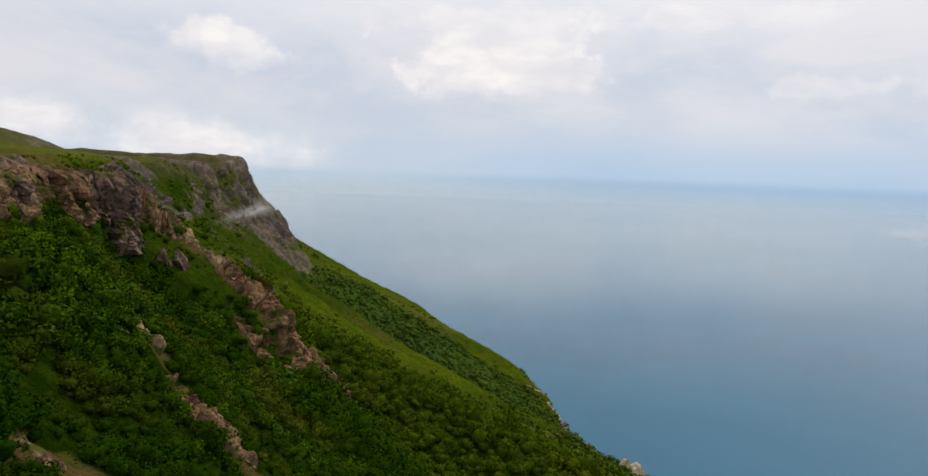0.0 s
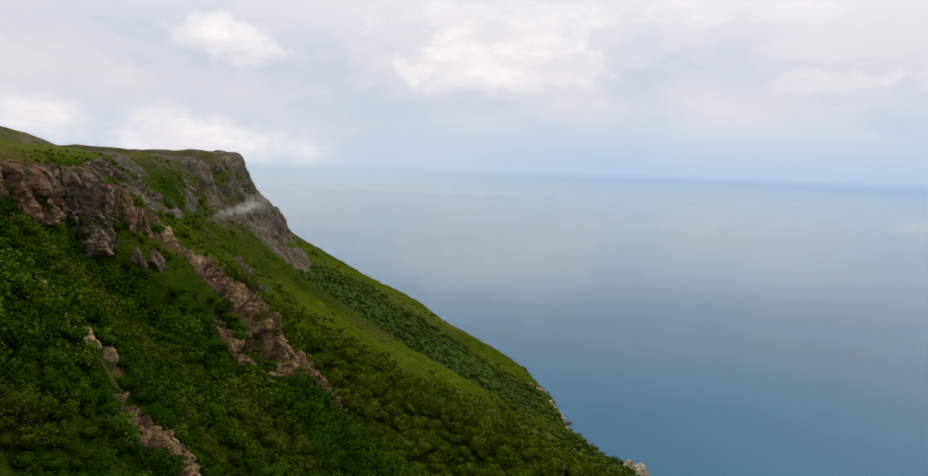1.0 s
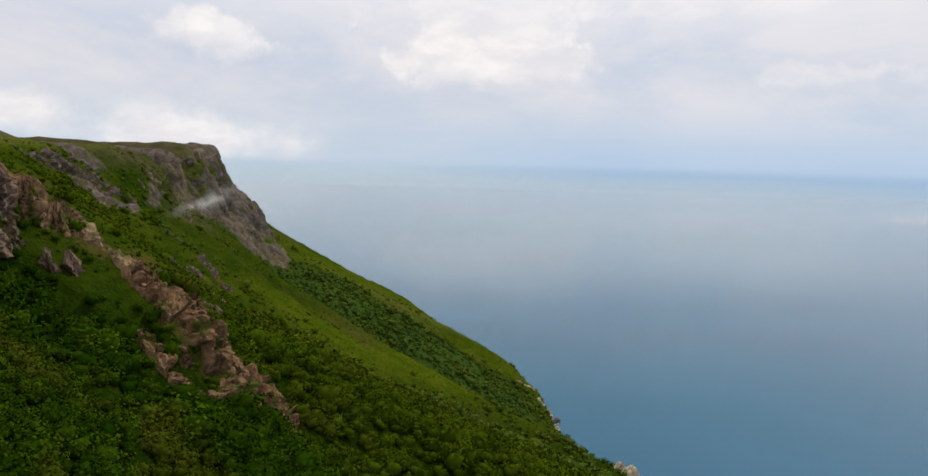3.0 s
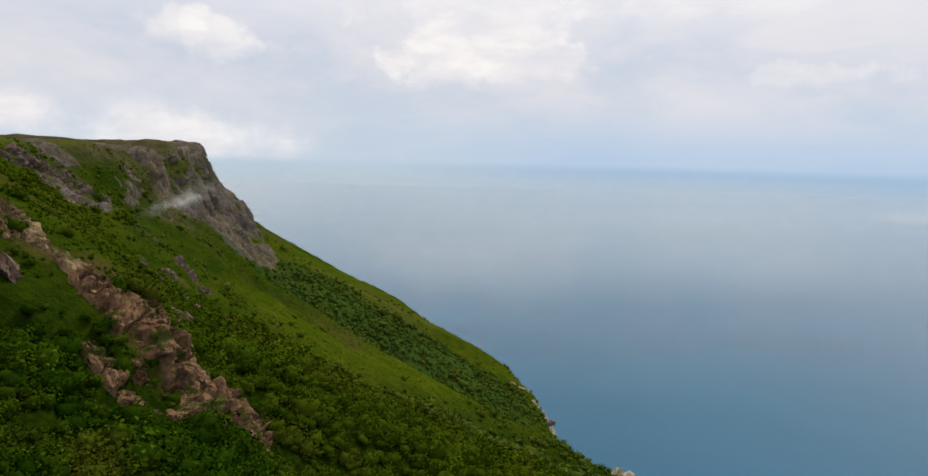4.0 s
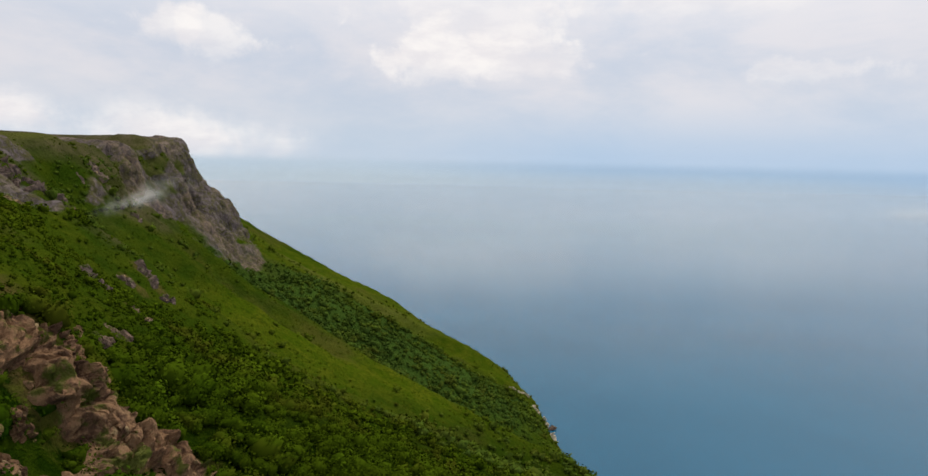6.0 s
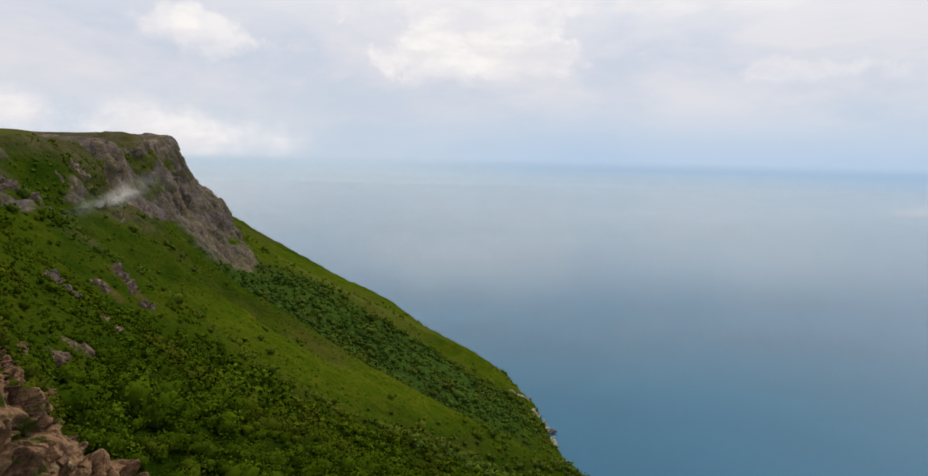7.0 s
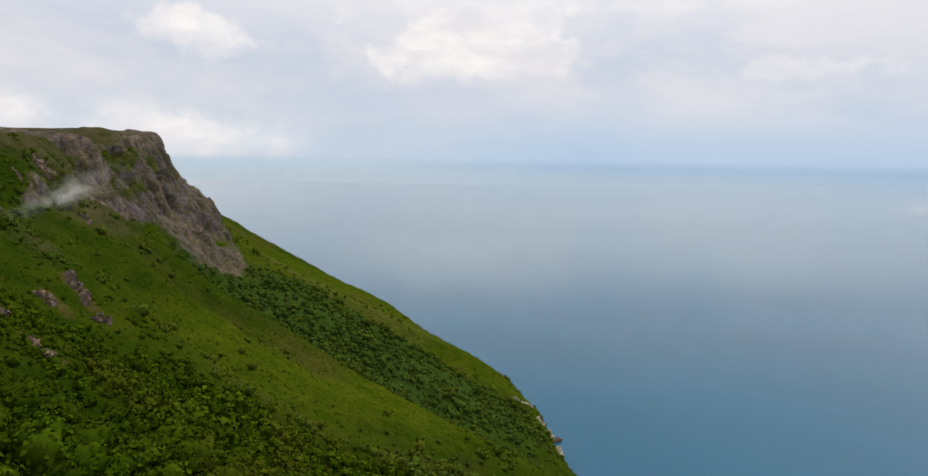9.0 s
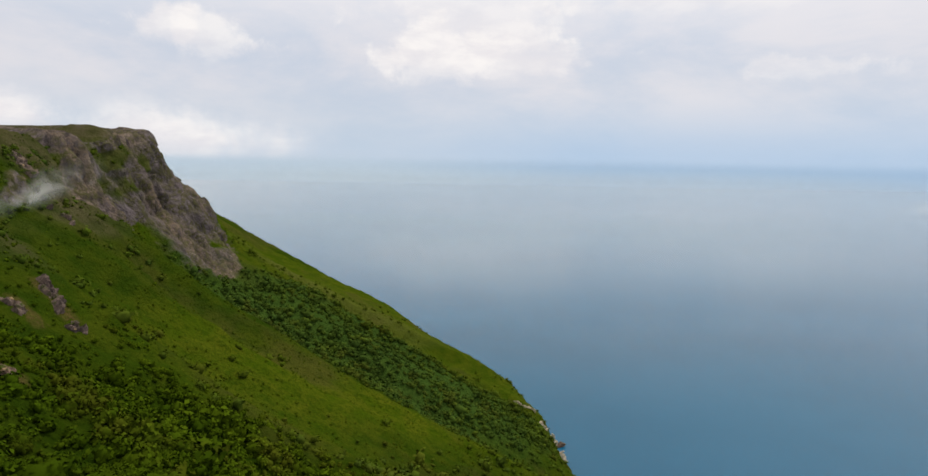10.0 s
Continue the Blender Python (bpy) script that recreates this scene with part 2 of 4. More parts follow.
def facets(p, seed=0, tilt=1.0):
    """Broken rock: every cell of the noise is a plane of its own height and lean. Gives the height and the distance to the cell's border."""
    q = np.floor(p).astype(np.int64)
    best = np.full(p.shape[:-1], 9.0)
    second = np.full(p.shape[:-1], 9.0)
    height = np.zeros(p.shape[:-1])
    for a in (-1, 0, 1):
        for b in (-1, 0, 1):
            for c in (-1, 0, 1):
                i, j, k = q[..., 0] + a, q[..., 1] + b, q[..., 2] + c
                dx, dy, dz = (p[..., 0] - i - lattice(i, j, k, seed), p[..., 1] - j - lattice(i, j, k, seed + 1), p[..., 2] - k - lattice(i, j, k, seed + 2))
                d = np.sqrt(dx * dx + dy * dy + dz * dz)
                near = d < best
                second = np.where(near, best, np.minimum(second, d))
                best = np.where(near, d, best)
                lean = dx * (lattice(i, j, k, seed + 4) - 0.5) + dy * (lattice(i, j, k, seed + 5) - 0.5)
                height = np.where(near, lattice(i, j, k, seed + 3) + 2 * tilt * lean, height)
    return height, second - best


# ---- the lie of the land ----
# x of the slope at heights above the sea, station by station along the coast
LEVELS = np.array([198, 187, 175, 159, 139, 107, 59, 33, 3.0])
COAST = {
    -60: (-34, -22, -10, 8, 36, 80, 142, 175, 214),
    16: (-40, -28, -14, 5, 30, 71, 133, 167, 206),
    52: (-50, -37, -24, -10, 20, 74, 159, 205, 259),
    84: (-62, -53, -43, -20, 11, 74, 180, 238, 306),
    104: (-72, -55, -37, -28, -1, 70, 190, 256, 332),
    132: (-90, -71, -55, -36, 5, 68, 192, 262, 342),
    176: (-112, -100, -80, -58, -28, 43, 172, 245, 330),
    232: (-122, -113, -104, -81, -57, -1, 113, 180, 258),
    262: (-127, -119, -111, -92, -68, -11, 84, 140, 209),
    320: (-138, -133, -128, -117, -95, -43, 38, 86, 146),
    416: (-157, -153, -145, -131, -115, -62, 16, 56, 85),
    446: (-176, -170, -158, -142, -125, -74, 8, 63, 81),
    528: (-250, -235, -210, -185, -163, -118, -12, 32, 57),
    700: (-420, -400, -361, -312, -254, -186, -107, -84, -64),
}
STATIONS = np.array(sorted(COAST), dtype=float)
TABLE = np.array([COAST[int(s)] for s in STATIONS], dtype=float)


def cubic(xs, table, x):
    """Smooth interpolation of the table's rows at x."""
    slope = np.gradient(table, xs, axis=0)
    x = np.asarray(x, dtype=float)
    i = np.clip(np.searchsorted(xs, x) - 1, 0, len(xs) - 2)
    h = xs[i + 1] - xs[i]
    s = np.clip((x - xs[i]) / h, 0, 1)
    over = x - np.clip(x, xs[0], xs[-1])
    s, h, over = s[:, None], h[:, None], over[:, None]
    out = ((2 * s**3 - 3 * s**2 + 1) * table[i] + (s**3 - 2 * s**2 + s) * h * slope[i]
           + (-2 * s**3 + 3 * s**2) * table[i + 1] + (s**3 - s**2) * h * slope[i + 1])
    return out + over * np.where(over > 0, slope[-1], slope[0])


def bump(v, a, b, soft):
    """1 between a and b, falling off over soft on both sides."""
    def s(e):
        e = np.clip(e, 0, 1)
        return e * e * (3 - 2 * e)
    return s((v - a) / soft + 0.5) * s((b - v) / soft + 0.5)


ALONG = np.concatenate([np.arange(-60, 20, 2.0), np.arange(20, 150, 0.9), np.arange(150, 260, 1.4), np.arange(260, 430, 1.3), np.arange(430, 520, 1.8), np.arange(520, 701, 5.0)])
DOWN = np.concatenate([np.arange(198, 130, -0.75), np.arange(130, 60, -1.3), np.arange(60, -15, -2.5)])
INLAND = np.concatenate([np.linspace(0, 30, 16), 30 + 130 * np.linspace(0, 1, 26)[1:], 160 + 770 * np.linspace(0, 1, 14)[1:] ** 2])[::-1]


def rock_mask(y, h):
    wob = fbm(np.stack([y * 0.05, h * 0.09, 0 * y], -1), 4, 5)
    cliff = bump(h + 9 * wob, 158, 205, 12) * bump(y + 25 * wob, 284, 520, 36)
    cliff = np.maximum(cliff, bump(h + 9 * wob - (y - 390) * 0.17, 141, 205, 18) * bump(y, 345, 520, 40))
    shelf = bump(h + 6 * wob, 178, 199, 6) * bump(y + 20 * wob, 180, 215, 16) * np.clip(0.42 + 1.3 * fbm(np.stack([y * 0.05, h * 0.035, 0 * y], -1), 3, 9), 0, 1)
    green = fbm(np.stack([y * 0.035, h * 0.07, 0 * y + 4], -1), 3, 15)
    cliff = cliff * np.clip(1.25 - 1.1 * np.clip(green, 0, 1) * np.clip((h - 160) / 12, 0, 1), 0, 1)
    cliff = cliff * (1 - 0.95 * np.clip(1.3 * np.exp(-((y - 343 + 14 * wob) / 12) ** 2 - ((h - 188 + 8 * wob) / 8) ** 2), 0, 1))
    bare = 0.75 * bump(h + 7 * wob, 175, 190, 8) * bump(y + 16 * wob, 246, 276, 14) * np.clip(0.6 + 1.4 * green, 0, 1)
    return np.clip(np.maximum.reduce([cliff, shelf, bare]), 0, 1)


def make_land():
    xs = cubic(STATIONS, TABLE, ALONG)                               # station x level
    front = cubic(LEVELS[::-1], xs[:, ::-1].T, DOWN).T               # along x down
    ny, nd, ni = len(ALONG), len(DOWN), len(INLAND)
    y2 = np.repeat(ALONG[:, None], nd, 1)
    slope = np.stack([front, y2, np.repeat(DOWN[None], ny, 0)], -1)
    lip = slope[:, :1]
    back = np.repeat(lip, ni, 1)
    back[..., 0] -= INLAND[None]
    rise = 0.2 * (1 - np.exp(-INLAND / 45.0)) + INLAND * 0.004
    mound = 13.5 * np.exp(-((back[..., 0] + 234) / 27) ** 4 - ((back[..., 1] - 262) / 60) ** 4)
    roll = fbm(np.stack([back[..., 0] * 0.02, back[..., 1] * 0.02, 0 * back[..., 0]], -1), 3, 21)
    back[..., 2] += rise[None] + mound + roll * 1.6 * (1 - np.exp(-INLAND / 12.0))[None]
    grid = np.concatenate([back[:, :-1], slope], 1)
    sag = 1.9 * bump(grid[..., 1], 62, 345, 60) * np.clip((grid[..., 2] - 178) / 18, 0, 1)
    sag += np.clip((grid[..., 2] - 188) / 10, 0, 1) * (1.0 * bump(grid[..., 1], 176, 262, 30) + 1.4 * bump(grid[..., 1], 330, 380, 34) * bump(grid[..., 0], -185, -100, 50))
    grid[..., 2] -= sag
    for _ in range(6):
        edge = slice(ni - 8, ni + 6)
        grid[:, edge] = 0.25 * grid[:, ni - 9:ni + 5] + 0.5 * grid[:, edge] + 0.25 * grid[:, ni - 7:ni + 7]
    for _ in range(3):
        grid[1:-1] = 0.25 * grid[:-2] + 0.5 * grid[1:-1] + 0.25 * grid[2:]
    return grid


def normals(grid):
    u = np.gradient(grid, axis=0)
    v = np.gradient(grid, axis=1)
    n = np.cross(v, u)
    n /= np.linalg.norm(n, axis=-1, keepdims=True) + 1e-9
    return np.where(n[..., 2:] < 0, -n, n)


LAND = make_land()
FACING = normals(LAND)
MASK = rock_mask(LAND[..., 1], LAND[..., 2])


def roughen(grid, facing, mask):
    y, h = grid[..., 1], grid[..., 2]
    far = np.clip((y - 140) / 160, 0, 1)
    gully = fbm(np.stack([y * 0.045, h * 0.014, 0 * y + 3], -1), 4, 31) * (1.2 + 2.6 * far)
    lumps = fbm(grid * 0.16, 4, 41) * 0.7
    d1, o1, c1 = blocks(np.stack([y * 0.16, h * 0.055, grid[..., 0] * 0.1], -1), 51)
    d2, o2, c2 = blocks(np.stack([y * 0.45, h * 0.20, grid[..., 0] * 0.3], -1), 61)
    f1, e1 = facets(np.stack([y * 0.13, h * 0.05, grid[..., 0] * 0.08], -1), 57, 1.6)
    crag = (o1 - 0.5) * (2.2 + 1.4 * far) + (o2 - 0.5) * (1.2 - 0.8 * far) - d1 * 1.0 + (f1 - 0.5) * 1.0
    flat = np.clip((h - 197.5) / 2.0, 0, 1)
    ribs = 1 - np.abs(fbm(np.stack([y * 0.075, h * 0.016, 0 * y + 8], -1), 4, 55)) * 2
    crag = crag + ribs * (0.8 + 2.4 * far) - (1 - np.clip(c1 / 0.18, 0, 1)) * (0.8 - 0.2 * far)
    amount = (gully + lumps) * (1 - 0.8 * flat) + crag * mask * np.clip((199 - h) / 9, 0, 1)
    return grid + facing * amount[..., None]


LAND = roughen(LAND, FACING, MASK)
FACING = normals(LAND)


def meadow_mask(y, h):
    """Grass: the plateau and the band that falls across the slope behind the spur."""
    wob = fbm(np.stack([y * 0.02, h * 0.03, 0 * y], -1), 3, 71)
    top = bump(h, 194, 240, 6)
    middle = np.interp(y, [150, 197, 237, 277, 330], [152, 139, 130, 106, 86])
    band = np.interp(y, [150, 190, 225, 245], [0.15, 0.3, 0.75, 1.0]) * bump(h + 10 * wob - middle, -24, 12, 24) * bump(y + 12 * wob, 142, 325, 40)
    crest = np.interp(y, [300, 345, 380, 430], [158, 152, 140, 106])
    rim = np.maximum(bump(y + 10 * wob, 405, 620, 40), bump(h + 8 * wob - crest, 0, 60, 10) * bump(y, 300, 450, 40)) * 0.6
    olive = 0.35 * bump(h + 8 * wob, 166, 193, 10) * bump(y + 10 * wob, 104, 200, 24)
    return np.clip(np.maximum.reduce([top, band, rim, olive]), 0, 1)


def grass_tone(y, h):
    """How far the plants of a place turn from dark scrub to light grass."""
    wob = fbm(np.stack([y * 0.05, h * 0.06, 0 * y], -1), 3, 77)
    base = np.interp(y, [92, 112, 145, 180, 215, 250, 320, 345, 400, 430], [0.0, 0.34, 0.32, 0.27, 0.27, 0.30, 0.28, 0.18, 0.2, 0.45])
    base = base + 0.30 * np.clip((160 - h) / 32, 0, 1) * np.interp(y, [45, 85, 150, 185, 230, 300], [0, 1, 1, 0.3, 0.6, 0])
    return np.clip(base + 0.6 * meadow_mask(y, h) + 0.16 * wob, 0, 1)


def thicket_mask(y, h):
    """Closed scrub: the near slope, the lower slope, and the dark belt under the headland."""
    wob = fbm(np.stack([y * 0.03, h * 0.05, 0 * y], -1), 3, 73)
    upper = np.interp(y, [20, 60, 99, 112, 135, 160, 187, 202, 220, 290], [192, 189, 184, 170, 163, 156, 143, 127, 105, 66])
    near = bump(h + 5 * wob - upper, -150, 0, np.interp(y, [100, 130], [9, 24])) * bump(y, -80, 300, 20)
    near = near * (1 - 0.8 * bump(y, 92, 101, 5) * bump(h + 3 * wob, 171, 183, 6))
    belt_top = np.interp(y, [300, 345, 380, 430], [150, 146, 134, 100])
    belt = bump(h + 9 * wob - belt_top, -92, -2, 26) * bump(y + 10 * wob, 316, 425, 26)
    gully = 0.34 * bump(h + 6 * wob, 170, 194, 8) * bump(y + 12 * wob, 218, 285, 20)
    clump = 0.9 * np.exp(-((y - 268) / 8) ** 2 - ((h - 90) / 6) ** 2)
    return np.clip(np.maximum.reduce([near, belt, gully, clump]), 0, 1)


# ---- places on the land ----
def on_land(y, h):
    """Ground point and outward direction at a station and a height on the slope."""
    j = int(np.argmin(np.abs(ALONG - y)))
    start = len(INLAND) - 1
    k = start + int(np.argmin(np.abs(LAND[j, start:, 2] - h)))
    return LAND[j, k], FACING[j, k]


# stretches of bare reddish earth: nodes (station, height) and their reach
EARTH = [([(60, 193.5), (78, 194.5), (98, 194.5), (122, 193)], 3.4), ([(72, 190), (86, 191), (97, 191.5), (107, 189), (104, 186), (100, 184), (102, 180)], 3.6),
         ([(106, 178), (103, 174), (101, 168), (107, 159), (114, 153)], 5.0), 
         ([(48.5, 183.4), (50.5, 182), (53, 179.5), (52, 177.5)], 1.7), ([(48, 175), (48, 168)], 1.4), ([(193, 164), (190, 158)], 2.8), ([(183, 163), (181, 160)], 2.2),
         ([(155, 163), (154, 160)], 2.2), ([(28, 183), (30, 176)], 2.4)]


def soil_mask(p):
    """How bare the earth is at points of the land."""
    out = np.zeros(p.shape[:-1])
    for nodes, reach in EARTH:
        ends = np.array([on_land(*n)[0] for n in nodes])
        for a, b in zip(ends[:-1], ends[1:]):
            u = np.clip(((p - a) @ (b - a)) / np.sum((b - a) ** 2), 0, 1)
            d = np.linalg.norm(p - a - u[..., None] * (b - a), axis=-1)
            out = np.maximum(out, np.clip(1.3 - d / reach, 0, 1))
    return out


def mesh_from(name, verts, faces, mat, smooth=True):
    me = bpy.data.meshes.new(name)
    verts = np.asarray(verts, dtype=np.float32).reshape(-1, 3)
    faces = np.asarray(faces, dtype=np.int32)
    n, k = faces.shape
    me.vertices.add(len(verts))
    me.vertices.foreach_set("co", verts.ravel())
    me.loops.add(n * k)
    me.loops.foreach_set("vertex_index", faces.ravel())
    me.polygons.add(n)
    me.polygons.foreach_set("loop_start", np.arange(0, n * k, k, dtype=np.int32))
    me.polygons.foreach_set("loop_total", np.full(n, k, dtype=np.int32))
    me.polygons.foreach_set("use_smooth", np.full(n, smooth))
    me.materials.append(mat)
    me.update(calc_edges=True)
    me.validate()
    return me


def grid_faces(ny, nd):
    i = np.arange(ny * nd).reshape(ny, nd)
    return np.stack([i[:-1, :-1], i[:-1, 1:], i[1:, 1:], i[1:, :-1]], -1).reshape(-1, 4)


def paint(me, name, values):
    a = me.attributes.new(name, "FLOAT", "POINT")
    a.data.foreach_set("value", np.asarray(values, dtype=np.float32).ravel())


def make_hill():
    me = mesh_from("hillside", LAND, grid_faces(*LAND.shape[:2]), GROUND)
    y, h = LAND[..., 1], LAND[..., 2]
    paint(me, "rock", MASK)
    paint(me, "meadow", meadow_mask(y, h))
    paint(me, "scrub_shade", thicket_mask(y, h) * np.interp(y, [110, 150, 300, 340], [1.0, 0.7, 0.6, 0.0]))
    paint(me, "soil", soil_mask(LAND))
    paint(me, "belt", thicket_mask(y, h) * np.clip((y - 300) / 30, 0, 1))
    wob = fbm(np.stack([y * 0.03, h * 0.06, 0 * y], -1), 4, 75)
    rim = 0.4 * bump(y + 20 * wob, 455, 540, 40) * bump(h + 10 * wob, 66, 140, 24)
    paint(me, "dry", np.clip(np.maximum(bump(h, 195.5, 260, 3) * 0.6, rim), 0, 0.8))
    mound = np.exp(-((LAND[..., 0] + 234) / 36) ** 4 - ((y - 262) / 70) ** 4)
    cap = bump(h, 194.5, 240, 4) * bump(y + 12 * wob, 300, 460, 30)
    gully = np.clip(0.75 + 1.2 * wob, 0, 1) * bump(h + 6 * wob, 168, 200, 12) * bump(y + 14 * wob, 206, 300, 24)
    paint(me, "heath", np.maximum.reduce([mound, cap, 0.85 * gully, 0.55 * bump(y, 318, 400, 30) * (h > 160)]))
    paint(me, "grey", np.clip((y - 115) / 25, 0, 1))
    return tagged(new("ground", me), "steep green coastal hillside with grey rock cliffs above the sea", "hillside", kind="structure")


make_hill()

water = bmesh.new()
bmesh.ops.create_grid(water, x_segments=40, y_segments=40, size=4990)
water_mesh = bpy.data.meshes.new("water")
water.to_mesh(water_mesh)
water_mesh.materials.append(SEA)
tagged(new("water", water_mesh), "calm hazy blue sea reaching to the horizon", "sea", kind="structure")


# ---- rock outcrops ----
def ball(level):
    bm = bmesh.new()
    bmesh.ops.create_icosphere(bm, subdivisions=level, radius=1.0)
    verts = np.array([v.co[:] for v in bm.verts])
    faces = np.array([[v.index for v in f.verts] for f in bm.faces])
    bm.free()
    return verts, faces


BALL_FINE, BALL, BALL_ROUGH = ball(3), ball(2), ball(1)


def stone_mesh(seed, mat):
    """An angular boulder: a ball cut flat by a dozen planes, with a chipped surface."""
    rng = np.random.default_rng(seed)
    v, f = BALL_FINE[0].copy(), BALL_FINE[1]
    for _ in range(16):
        n = rng.normal(size=3)
        n /= np.linalg.norm(n)
        d = rng.uniform(0.34, 0.68)
        over = np.clip(v @ n - d, 0, None)
        v = v - over[:, None] * n * 0.94
    v = v * np.array([1.0, rng.uniform(0.6, 0.9), rng.uniform(0.6, 0.95)])
    v = v + v * (fbm(v * 2.3 + seed, 3, seed) * 0.05)[:, None]
    return mesh_from("boulder", v, f, mat, smooth=False)


STONES = {m.name: [stone_mesh(200 + 7 * i, m) for i in range(7)] for m in (ROCK, CRAG, DARK, SCAR, PALE, REDDISH)}


BARE = []          # spines and half widths of bare rock, kept free of shrubs


def outcrop(nodes, high, seed, label, step=0.35, mat=ROCK, cell=1.0, stones=14, stone=0.8, grain=(0.3, 0.36), pale=0.3, gaps=0.5, base=0.25, flute=0.0):
    """A crag that follows the slope along nodes (station, height, half width), its rim sunk into the ground, with boulders on it.
    grain: how many joints a metre along and across. flute: depth of the clefts that run across."""
    rng = np.random.default_rng(seed)
    nodes = np.array(nodes, dtype=float)
    ends = np.array([on_land(y, h)[0] for y, h, _ in nodes])
    reach = np.concatenate([[0], np.cumsum(np.linalg.norm(np.diff(ends, axis=0), axis=1))])
    length = float(reach[-1])
    wide = nodes[:, 2].max()
    n, w = max(8, int(length / step)), max(8, int(2 * wide / step))
    s = np.linspace(0, 1, n + 1)
    rows = [on_land(np.interp(q * length, reach, nodes[:, 0]), np.interp(q * length, reach, nodes[:, 1])) for q in s]
    spine = np.array([r[0] for r in rows])
    out = np.array([r[1] for r in rows])
    for _ in range(max(8, n // 3)):
        spine[1:-1] = 0.25 * spine[:-2] + 0.5 * spine[1:-1] + 0.25 * spine[2:]
        out[1:-1] = 0.25 * out[:-2] + 0.5 * out[1:-1] + 0.25 * out[2:]
    out /= np.linalg.norm(out, axis=1, keepdims=True)
    way = np.gradient(spine, axis=0)
    way /= np.linalg.norm(way, axis=1, keepdims=True)
    side = np.cross(way, out)
    side /= np.linalg.norm(side, axis=1, keepdims=True)
    across = np.linspace(-1, 1, w + 1)
    BARE.append((spine, np.interp(s * length, reach, nodes[:, 2])))
    girth = np.interp(s * length, reach, nodes[:, 2]) * (1 + 0.3 * fbm(np.stack([s * length * 0.25, 0 * s, 0 * s + seed], -1), 3, seed))
    flat = spine[:, None] + side[:, None] * (across[None] * girth[:, None])[..., None]
    # keep to the ground across the width as well
    ground = GROUND_TREE
    for i in range(n + 1):
        for j in range(0, w + 1):
            p = Vector(flat[i, j])
            hit, _, _, _ = ground.ray_cast(p + Vector(out[i]) * 8, -Vector(out[i]), 16)
            if hit is not None:
                flat[i, j] = hit
    rim = 0.5 * fbm(flat * 0.3, 3, seed + 2)
    dome = np.clip((1 - np.abs(across[None]) ** 2.4 + rim * (np.abs(across[None]) > 0.25)) * 1.6, 0, 1) * np.clip(np.minimum(s, 1 - s) * 10, 0, 1)[:, None] ** 0.7
    dome = dome * np.clip((fbm(flat * np.array([0.16, 0.16, 0.10]), 3, seed + 12) + gaps) * 3.0, 0, 1)
    dome[:, 0] = dome[:, -1] = 0
    local = np.stack([np.repeat((s * length)[:, None], w + 1, 1) * grain[0], across[None] * girth[:, None] * grain[1], 0 * flat[..., 0] + seed * 3.7], -1) / cell
    local = local + 0.3 * np.stack([fbm(flat * 0.4, 2, seed + 6), fbm(flat * 0.4, 2, seed + 7), 0 * rim], -1)
    h1, c1 = facets(local, seed, 0.5)
    h2, c2 = facets(local * 2.3 + 5, seed + 9, 1.0)
    h3, c3 = facets(local * 5.2 + 11, seed + 19, 1.0)
    open_joint = np.clip(fbm(local * 0.9, 2, seed + 31) + 0.55, 0.1, 1)
    crack = 1.0 * (1 - np.clip(c1 / 0.16, 0, 1)) * open_joint + 0.4 * (1 - np.clip(c2 / 0.2, 0, 1)) * open_joint
    rough = (0.25 + 0.62 * (h1 - 0.5) + 0.42 * (h2 - 0.5) + 0.13 * (h3 - 0.5) - crack + 0.12 * fbm(flat * 0.9, 3, seed)) * high
    lines = np.stack([np.repeat((s * length)[:, None], w + 1, 1) * 0.22 + 0.25 * rim, across[None] * girth[:, None] * 0.035, 0 * rim + seed], -1)
    cleft = np.clip(1 - np.abs(fbm(lines, 2, seed + 41)) * 7, 0, 1) + 0.6 * np.clip(1 - np.abs(fbm(lines * 2.1 + 4, 2, seed + 43)) * 7, 0, 1)
    rough = rough + flute * (0.5 * fbm(lines * 1.3 + 9, 2, seed + 45) - cleft)
    up = (base * high + rough) * dome - 1.0 * (1 - dome)
    body = flat + out[:, None] * up[..., None]
    ob = new("rock_outcrop", mesh_from("rock_outcrop", body, grid_faces(n + 1, w + 1), mat, smooth=False))
    for i in range(stones):
        r, c = rng.integers(1, n), int(np.clip((0.5 + rng.normal() * 0.3) * w, 1, w - 1))
        size = stone * rng.uniform(0.4, 1.25) * (0.55 + 0.5 * dome[r, c])
        lie = (way[r], side[r], out[r]) if grain[0] < grain[1] else (side[r], -way[r], out[r])
        turn = Matrix(lie).transposed().to_4x4() @ pose(0, 0, 0, rng.uniform(-25, 25), rng.uniform(-25, 25), rng.uniform(-25, 25))
        stuff = STONES[("pale_rock" if mat is PALE else "tan_rock") if rng.random() < pale else mat.name]
        piece = new("boulder", stuff[rng.integers(0, 7)])
        piece.parent = ob
        piece.matrix_basis = Matrix.Translation(body[r, c] - out[r] * size * 0.2) @ turn @ Matrix.Diagonal((size * 1.25, size * 0.9, size * 0.75, 1))
    return tagged(ob, label, "rock", "rock outcrops on the slope")


